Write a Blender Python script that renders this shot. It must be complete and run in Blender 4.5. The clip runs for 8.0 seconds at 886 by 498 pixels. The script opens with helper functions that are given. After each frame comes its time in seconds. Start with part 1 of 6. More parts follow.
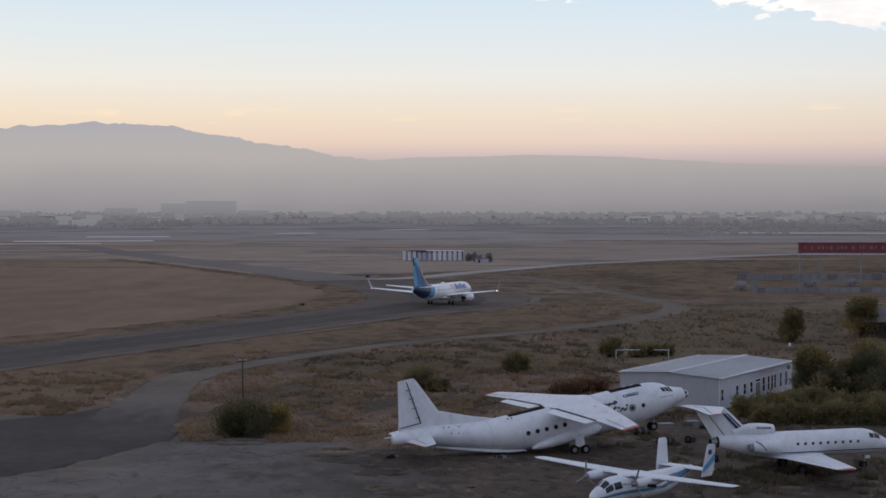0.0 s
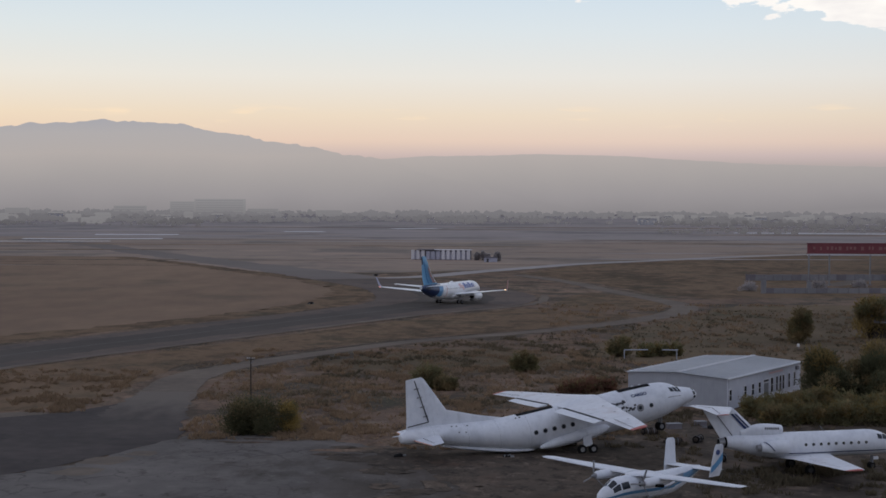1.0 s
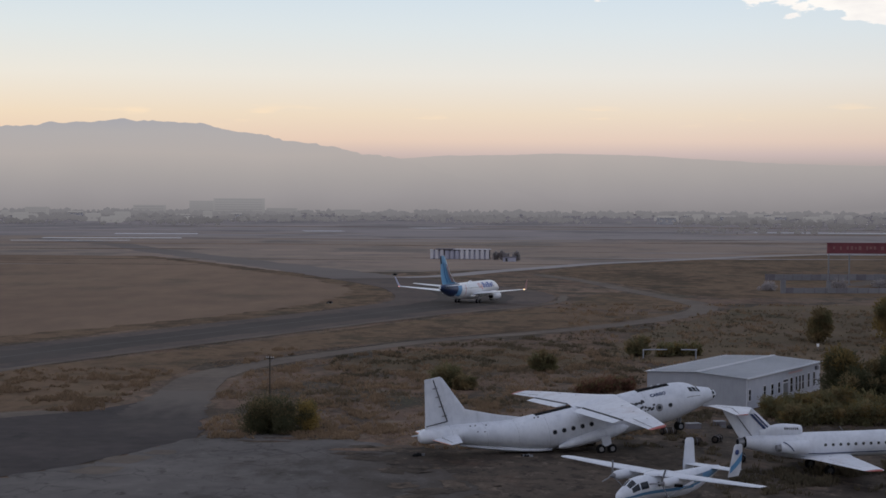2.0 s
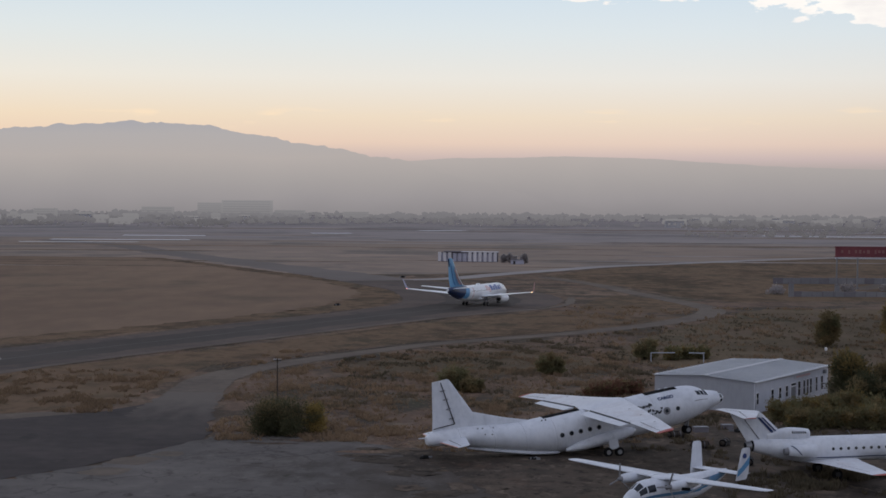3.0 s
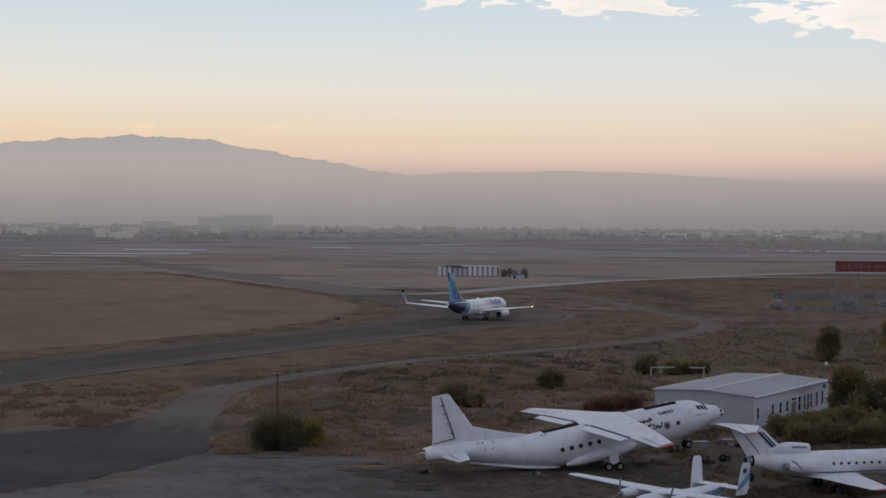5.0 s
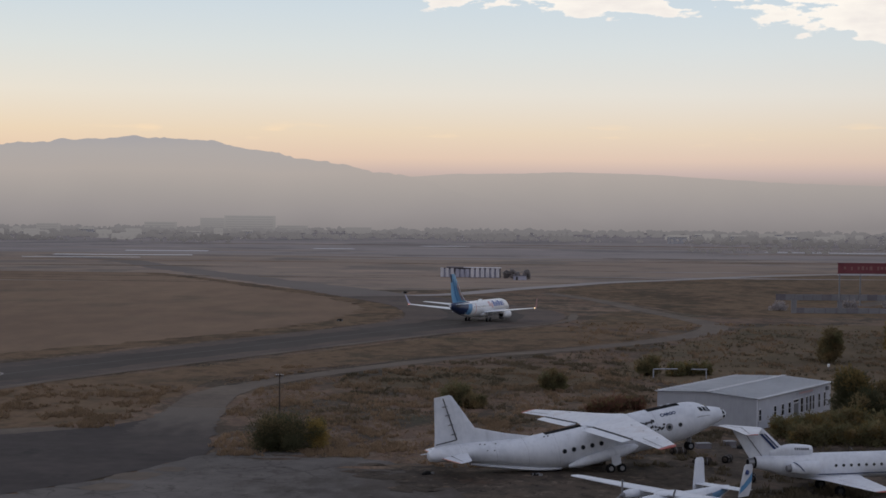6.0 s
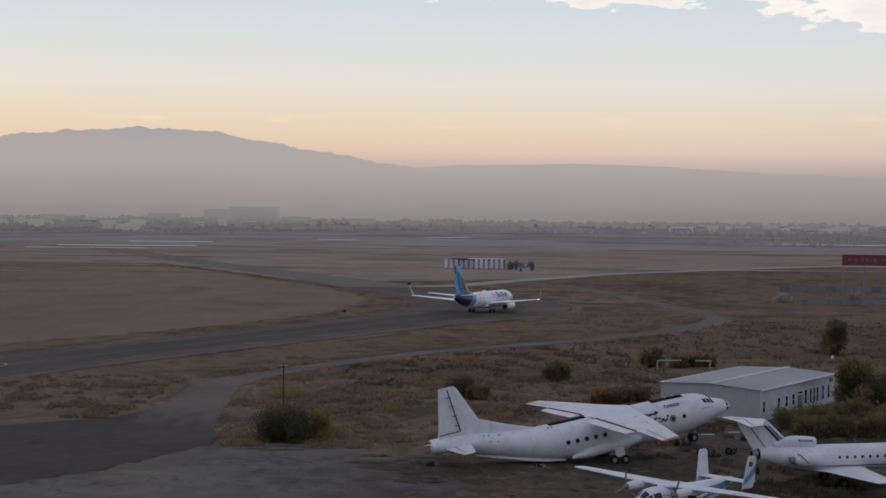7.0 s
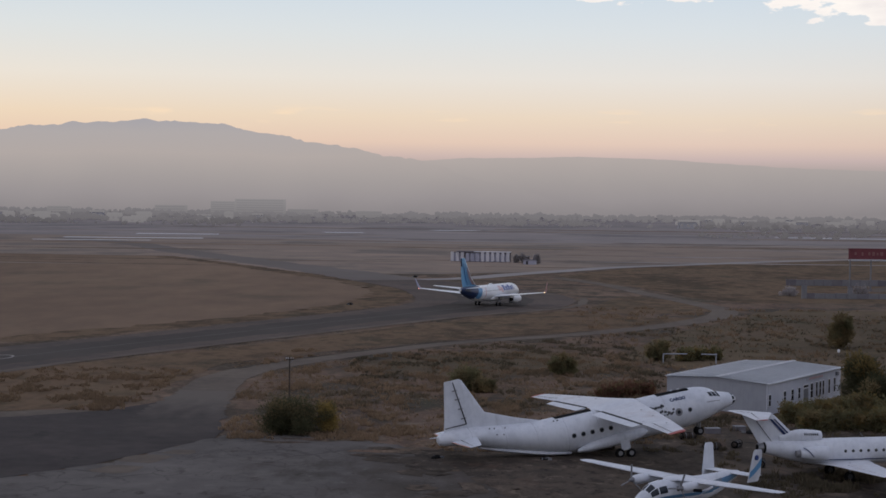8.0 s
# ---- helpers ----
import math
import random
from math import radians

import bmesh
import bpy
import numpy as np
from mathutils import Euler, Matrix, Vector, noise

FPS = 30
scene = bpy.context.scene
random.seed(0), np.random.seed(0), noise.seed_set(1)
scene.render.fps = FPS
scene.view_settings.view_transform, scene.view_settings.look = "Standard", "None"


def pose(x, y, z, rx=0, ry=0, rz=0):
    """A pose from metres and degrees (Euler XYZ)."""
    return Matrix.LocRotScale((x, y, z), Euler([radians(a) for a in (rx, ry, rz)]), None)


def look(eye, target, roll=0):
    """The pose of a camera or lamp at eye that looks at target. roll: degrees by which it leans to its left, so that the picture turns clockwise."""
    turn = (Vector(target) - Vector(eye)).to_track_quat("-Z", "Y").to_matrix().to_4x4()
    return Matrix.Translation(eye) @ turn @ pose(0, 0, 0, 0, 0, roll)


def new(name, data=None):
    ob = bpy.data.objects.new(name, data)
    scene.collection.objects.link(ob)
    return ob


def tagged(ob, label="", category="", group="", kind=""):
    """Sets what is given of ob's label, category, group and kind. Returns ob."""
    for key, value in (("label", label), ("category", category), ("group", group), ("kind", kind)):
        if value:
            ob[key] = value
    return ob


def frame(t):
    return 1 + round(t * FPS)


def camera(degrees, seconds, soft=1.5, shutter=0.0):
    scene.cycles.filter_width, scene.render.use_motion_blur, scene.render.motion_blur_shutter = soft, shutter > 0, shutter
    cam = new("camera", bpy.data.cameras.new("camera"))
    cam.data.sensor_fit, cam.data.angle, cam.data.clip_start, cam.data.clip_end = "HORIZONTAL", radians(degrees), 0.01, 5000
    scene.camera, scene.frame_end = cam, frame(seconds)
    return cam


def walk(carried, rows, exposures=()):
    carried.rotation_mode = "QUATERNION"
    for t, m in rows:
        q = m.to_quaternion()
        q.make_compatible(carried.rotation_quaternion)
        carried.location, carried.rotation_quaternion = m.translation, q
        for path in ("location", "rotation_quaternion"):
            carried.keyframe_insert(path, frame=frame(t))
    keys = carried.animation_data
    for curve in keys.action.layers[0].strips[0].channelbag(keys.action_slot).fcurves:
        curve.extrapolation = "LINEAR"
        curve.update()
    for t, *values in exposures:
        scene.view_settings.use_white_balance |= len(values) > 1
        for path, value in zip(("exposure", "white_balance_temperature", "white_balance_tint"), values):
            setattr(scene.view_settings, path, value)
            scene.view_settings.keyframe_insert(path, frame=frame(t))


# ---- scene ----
EYE = 25.27
cam = camera(28.57, 8.0, soft=1.6)
walk(cam, [
    (0.0, pose(0, 0, EYE, 88.560, 0.000, 0.000)),
    (0.5, pose(0, 0, EYE, 88.560, -0.012, 0.233)),
    (1.0, pose(0, 0, EYE, 88.526, -0.238, 0.289)),
    (1.5, pose(0, 0, EYE, 88.502, -0.214, 0.621)),
    (3.0, pose(0, 0, EYE, 88.586, -0.435, 1.175)),
    (3.5, pose(0, 0, EYE, 88.784, -0.442, 1.148)),
    (4.0, pose(0, 0, EYE, 89.014, -0.426, 1.144)),
    (4.5, pose(0, 0, EYE, 89.039, -0.438, 1.144)),
    (6.0, pose(0, 0, EYE, 89.102, -0.540, 1.261)),
    (6.5, pose(0, 0, EYE, 88.896, -0.425, 1.340)),
    (7.0, pose(0, 0, EYE, 88.811, -0.624, 1.395)),
    (7.5, pose(0, 0, EYE, 88.666, -0.690, 1.500)),
    (8.0, pose(0, 0, EYE, 88.576, -0.728, 1.600)),
], exposures=[(0.0, 0.15, 6330, 10), (0.5, 0.05, 6420, 10), (1.0, 0.08, 6430, 10), (1.5, 0.08, 6450, 10), (3.5, 0.1, 6500, 10), (4.5, 0.01, 6640, 10), (6.5, 0.0, 6680, 10), (8.0, 0.03, 6560, 12)])


# ---- world, sun ----
def lin(r, g, b):
    """Linear colour from 0-255 values."""
    return tuple((c / 255 / 12.92 if c < 10.3 else ((c / 255 + 0.055) / 1.055) ** 2.4) for c in (r, g, b)) + (1.0,)


def node(nt, kind, inputs=(), **props):
    n = nt.nodes.new(kind)
    for k, v in props.items():
        if k == "operation":
            n.operation = v
        elif k == "blend_type":
            n.blend_type = v
        elif k == "data_type":
            n.data_type = v
        elif k == "feature":
            n.feature = v
    for key, val in inputs:
        if isinstance(val, bpy.types.NodeSocket):
            nt.links.new(val, n.inputs[key])
        else:
            n.inputs[key].default_value = val
    return n


def ramp(nt, fac, stops):
    r = nt.nodes.new("ShaderNodeValToRGB")
    els = r.color_ramp.elements
    els[0].position, els[0].color = stops[0]
    els[1].position, els[1].color = stops[-1]
    for p, c in stops[1:-1]:
        els.new(p).color = c
    nt.links.new(fac, r.inputs[0])
    return r.outputs[0]


def mathn(nt, op, a, b=0.0, c=None):
    ins = [(0, a), (1, b)] + ([(2, c)] if c is not None else [])
    return node(nt, "ShaderNodeMath", ins, operation=op).outputs[0]


def mixc(nt, fac, a, b, blend="MIX"):
    n = nt.nodes.new("ShaderNodeMix")
    n.data_type, n.blend_type = "RGBA", blend
    for i, v in ((0, fac), (6, a), (7, b)):
        if isinstance(v, bpy.types.NodeSocket):
            nt.links.new(v, n.inputs[i])
        else:
            n.inputs[i].default_value = v
    return n.outputs[2]


# dusk sky: a hazy band on the horizon, an afterglow above it, pale blue higher up, ragged clouds
world = bpy.data.worlds.new("dusk_sky")
scene.world = world
world.use_nodes = True
wn = world.node_tree
wn.nodes.clear()
direction = node(wn, "ShaderNodeTexCoord").outputs["Generated"]
parts_xyz = node(wn, "ShaderNodeSeparateXYZ", [(0, direction)])
height = mathn(wn, "MAXIMUM", parts_xyz.outputs[2], 0.0)
root = mathn(wn, "SQRT", height)
sky_ramp = ramp(wn, root, [
    (0.0, lin(136, 134, 137)), (0.09, lin(149, 145, 147)), (0.125, lin(161, 154, 154)),
    (0.152, lin(177, 165, 163)), (0.168, lin(197, 179, 176)), (0.19, lin(221, 198, 184)),
    (0.225, lin(228, 212, 193)), (0.27, lin(226, 223, 217)), (0.315, lin(214, 222, 226)),
    (0.35, lin(203, 217, 228)), (0.42, lin(185, 198, 215)), (0.55, lin(170, 181, 201)), (1.0, lin(160, 167, 187))])
# away from the afterglow the evening sky is dimmer and bluer
away = ramp(wn, root, [(0.0, lin(144, 148, 162)), (0.3, lin(155, 162, 182)), (0.6, lin(156, 165, 187)), (1.0, lin(160, 167, 187))])
toward = ramp(wn, mathn(wn, "MULTIPLY_ADD", parts_xyz.outputs[1], 0.5, 0.5), [(0.42, (0, 0, 0, 1)), (0.92, (1, 1, 1, 1))])
sky_ramp = mixc(wn, toward, away, sky_ramp)
# the glow is yellower to the west
west = ramp(wn, mathn(wn, "MULTIPLY_ADD", parts_xyz.outputs[0], 1.0, 0.5), [(0.25, (1.03, 0.995, 0.92, 1)), (0.62, (1.0, 1.0, 1.0, 1)), (0.75, (0.94, 0.94, 0.945, 1))])
low_band = ramp(wn, root, [(0.12, (0, 0, 0, 1)), (0.19, (1, 1, 1, 1)), (0.27, (0.6, 0.6, 0.6, 1)), (0.4, (0, 0, 0, 1))])
sky_ramp = mixc(wn, low_band, sky_ramp, west, "MULTIPLY")
nishita = wn.nodes.new("ShaderNodeTexSky")
nishita.sky_type, nishita.sun_disc = "NISHITA", False
nishita.sun_elevation, nishita.sun_rotation = radians(4), radians(-40)
blend = mixc(wn, 0.003, sky_ramp, nishita.outputs[0], "ADD")
# clouds: a ragged deck whose lower rim lies about six degrees up, lower towards the east
stretch = node(wn, "ShaderNodeMapping", [(0, direction), (3, (1.0, 1.0, 3.2))]).outputs[0]
n1 = node(wn, "ShaderNodeTexNoise", [("Vector", stretch), ("Scale", 26.0), ("Detail", 7.0), ("Roughness", 0.55)]).outputs[0]
n2 = node(wn, "ShaderNodeTexNoise", [("Vector", stretch), ("Scale", 7.0), ("Detail", 3.0)]).outputs[0]
rim = mathn(wn, "MULTIPLY_ADD", parts_xyz.outputs[0], -0.085, 0.1222)
above = mathn(wn, "SUBTRACT", parts_xyz.outputs[2], rim)
lift = mathn(wn, "MULTIPLY", above, 16.0)
# the deck thins out again higher up
thin = mathn(wn, "MULTIPLY", mathn(wn, "MAXIMUM", mathn(wn, "SUBTRACT", above, 0.05), 0.0), 1.6)
cov = mathn(wn, "ADD", mathn(wn, "ADD", mathn(wn, "SUBTRACT", mathn(wn, "MINIMUM", lift, 0.13), thin), n1), mathn(wn, "MULTIPLY", n2, 0.5))
mask = ramp(wn, cov, [(0.785, (0, 0, 0, 1)), (0.82, (1, 1, 1, 1))])
cloud_shade = ramp(wn, n1, [(0.42, lin(255, 250, 243)), (0.7, lin(236, 231, 229))])
blend = mixc(wn, mathn(wn, "MULTIPLY", mask, 0.97), blend, cloud_shade)
# thin lit wisps low over the hills
n3 = node(wn, "ShaderNodeTexNoise", [("Vector", node(wn, "ShaderNodeMapping", [(0, direction), (3, (1.0, 1.0, 7.0))]).outputs[0]), ("Scale", 20.0), ("Detail", 5.0)]).outputs[0]
band = ramp(wn, root, [(0.205, (0, 0, 0, 1)), (0.225, (1, 1, 1, 1)), (0.245, (0, 0, 0, 1))])
wisp = mathn(wn, "MULTIPLY", ramp(wn, n3, [(0.6, (0, 0, 0, 1)), (0.72, (0.8, 0.8, 0.8, 1))]), band)
blend = mixc(wn, wisp, blend, lin(247, 222, 190))
bg = node(wn, "ShaderNodeBackground", [(0, blend), (1, 1.0)])
out = node(wn, "ShaderNodeOutputWorld", [(0, bg.outputs[0])])

sun_data = bpy.data.lights.new("sun", "SUN")
sun_data.energy, sun_data.angle, sun_data.color = 0.1, radians(60), (1.0, 0.95, 0.9)
sun = new("sun", sun_data)
sun.matrix_world = look((-60, -40, 90), (0, 0, 0))


# ---- materials ----
def material(name, colours, scale=1.0, rough=0.8, metal=0.0, bump=0.0, big=0.05, detail=6.0, vary=0.0, stretch=(1, 1, 1), bump_scale=None, streak=0.0, span=0.28):
    """Two noises, fine and broad, run over the colours; vary: brightness from piece to piece."""
    m = bpy.data.materials.new(name)
    m.use_nodes = True
    nt = m.node_tree
    bsdf = nt.nodes["Principled BSDF"]
    co = node(nt, "ShaderNodeTexCoord").outputs["Object"]
    co = node(nt, "ShaderNodeMapping", [(0, co), (3, stretch)]).outputs[0]
    fine = node(nt, "ShaderNodeTexNoise", [("Vector", co), ("Scale", scale), ("Detail", detail), ("Roughness", 0.65)]).outputs[0]
    broad = node(nt, "ShaderNodeTexNoise", [("Vector", co), ("Scale", big), ("Detail", 4.0)]).outputs[0]
    f = mathn(nt, "ADD", mathn(nt, "MULTIPLY", fine, 0.5), mathn(nt, "MULTIPLY", broad, 0.5))
    k = len(colours)
    stops = [(0.5 - span / 2 + span * i / max(1, k - 1), (*c, 1.0)) for i, c in enumerate(colours)]
    col = ramp(nt, f, stops if k > 1 else stops * 2)
    if vary:
        rnd = node(nt, "ShaderNodeObjectInfo").outputs["Random"]
        isl = node(nt, "ShaderNodeNewGeometry").outputs["Random Per Island"]
        s = mathn(nt, "ADD", mathn(nt, "MULTIPLY", mathn(nt, "ADD", rnd, isl), vary), 1.0 - vary)
        col = mixc(nt, 1.0, col, s, "MULTIPLY")
    if streak:
        sm = node(nt, "ShaderNodeMapping", [(0, co), (3, (2.2, 2.2, 0.25))]).outputs[0]
        sn = node(nt, "ShaderNodeTexNoise", [("Vector", sm), ("Scale", 1.6), ("Detail", 5.0)]).outputs[0]
        dirt = ramp(nt, sn, [(0.5, (1, 1, 1, 1)), (0.75, (1 - streak, 1 - streak, 1 - streak, 1))])
        col = mixc(nt, 1.0, col, dirt, "MULTIPLY")
    nt.links.new(col, bsdf.inputs["Base Color"])
    bsdf.inputs["Metallic"].default_value = metal
    bsdf.inputs["Specular IOR Level"].default_value = 0.04 if rough > 0.84 else 0.4
    nt.links.new(mathn(nt, "MULTIPLY_ADD", fine, 0.2, rough - 0.1), bsdf.inputs["Roughness"])
    if bump:
        bn = node(nt, "ShaderNodeTexNoise", [("Vector", co), ("Scale", bump_scale or scale * 2), ("Detail", 4.0)]).outputs[0]
        b = node(nt, "ShaderNodeBump", [("Height", bn), ("Distance", bump), ("Strength", 0.6)])
        nt.links.new(b.outputs[0], bsdf.inputs["Normal"])
    return m


def glow(name, colour, strength):
    m = bpy.data.materials.new(name)
    m.use_nodes = True
    b = m.node_tree.nodes["Principled BSDF"]
    b.inputs["Base Color"].default_value = (*colour, 1)
    b.inputs["Emission Color"].default_value = (*colour, 1)
    b.inputs["Emission Strength"].default_value = strength
    return m


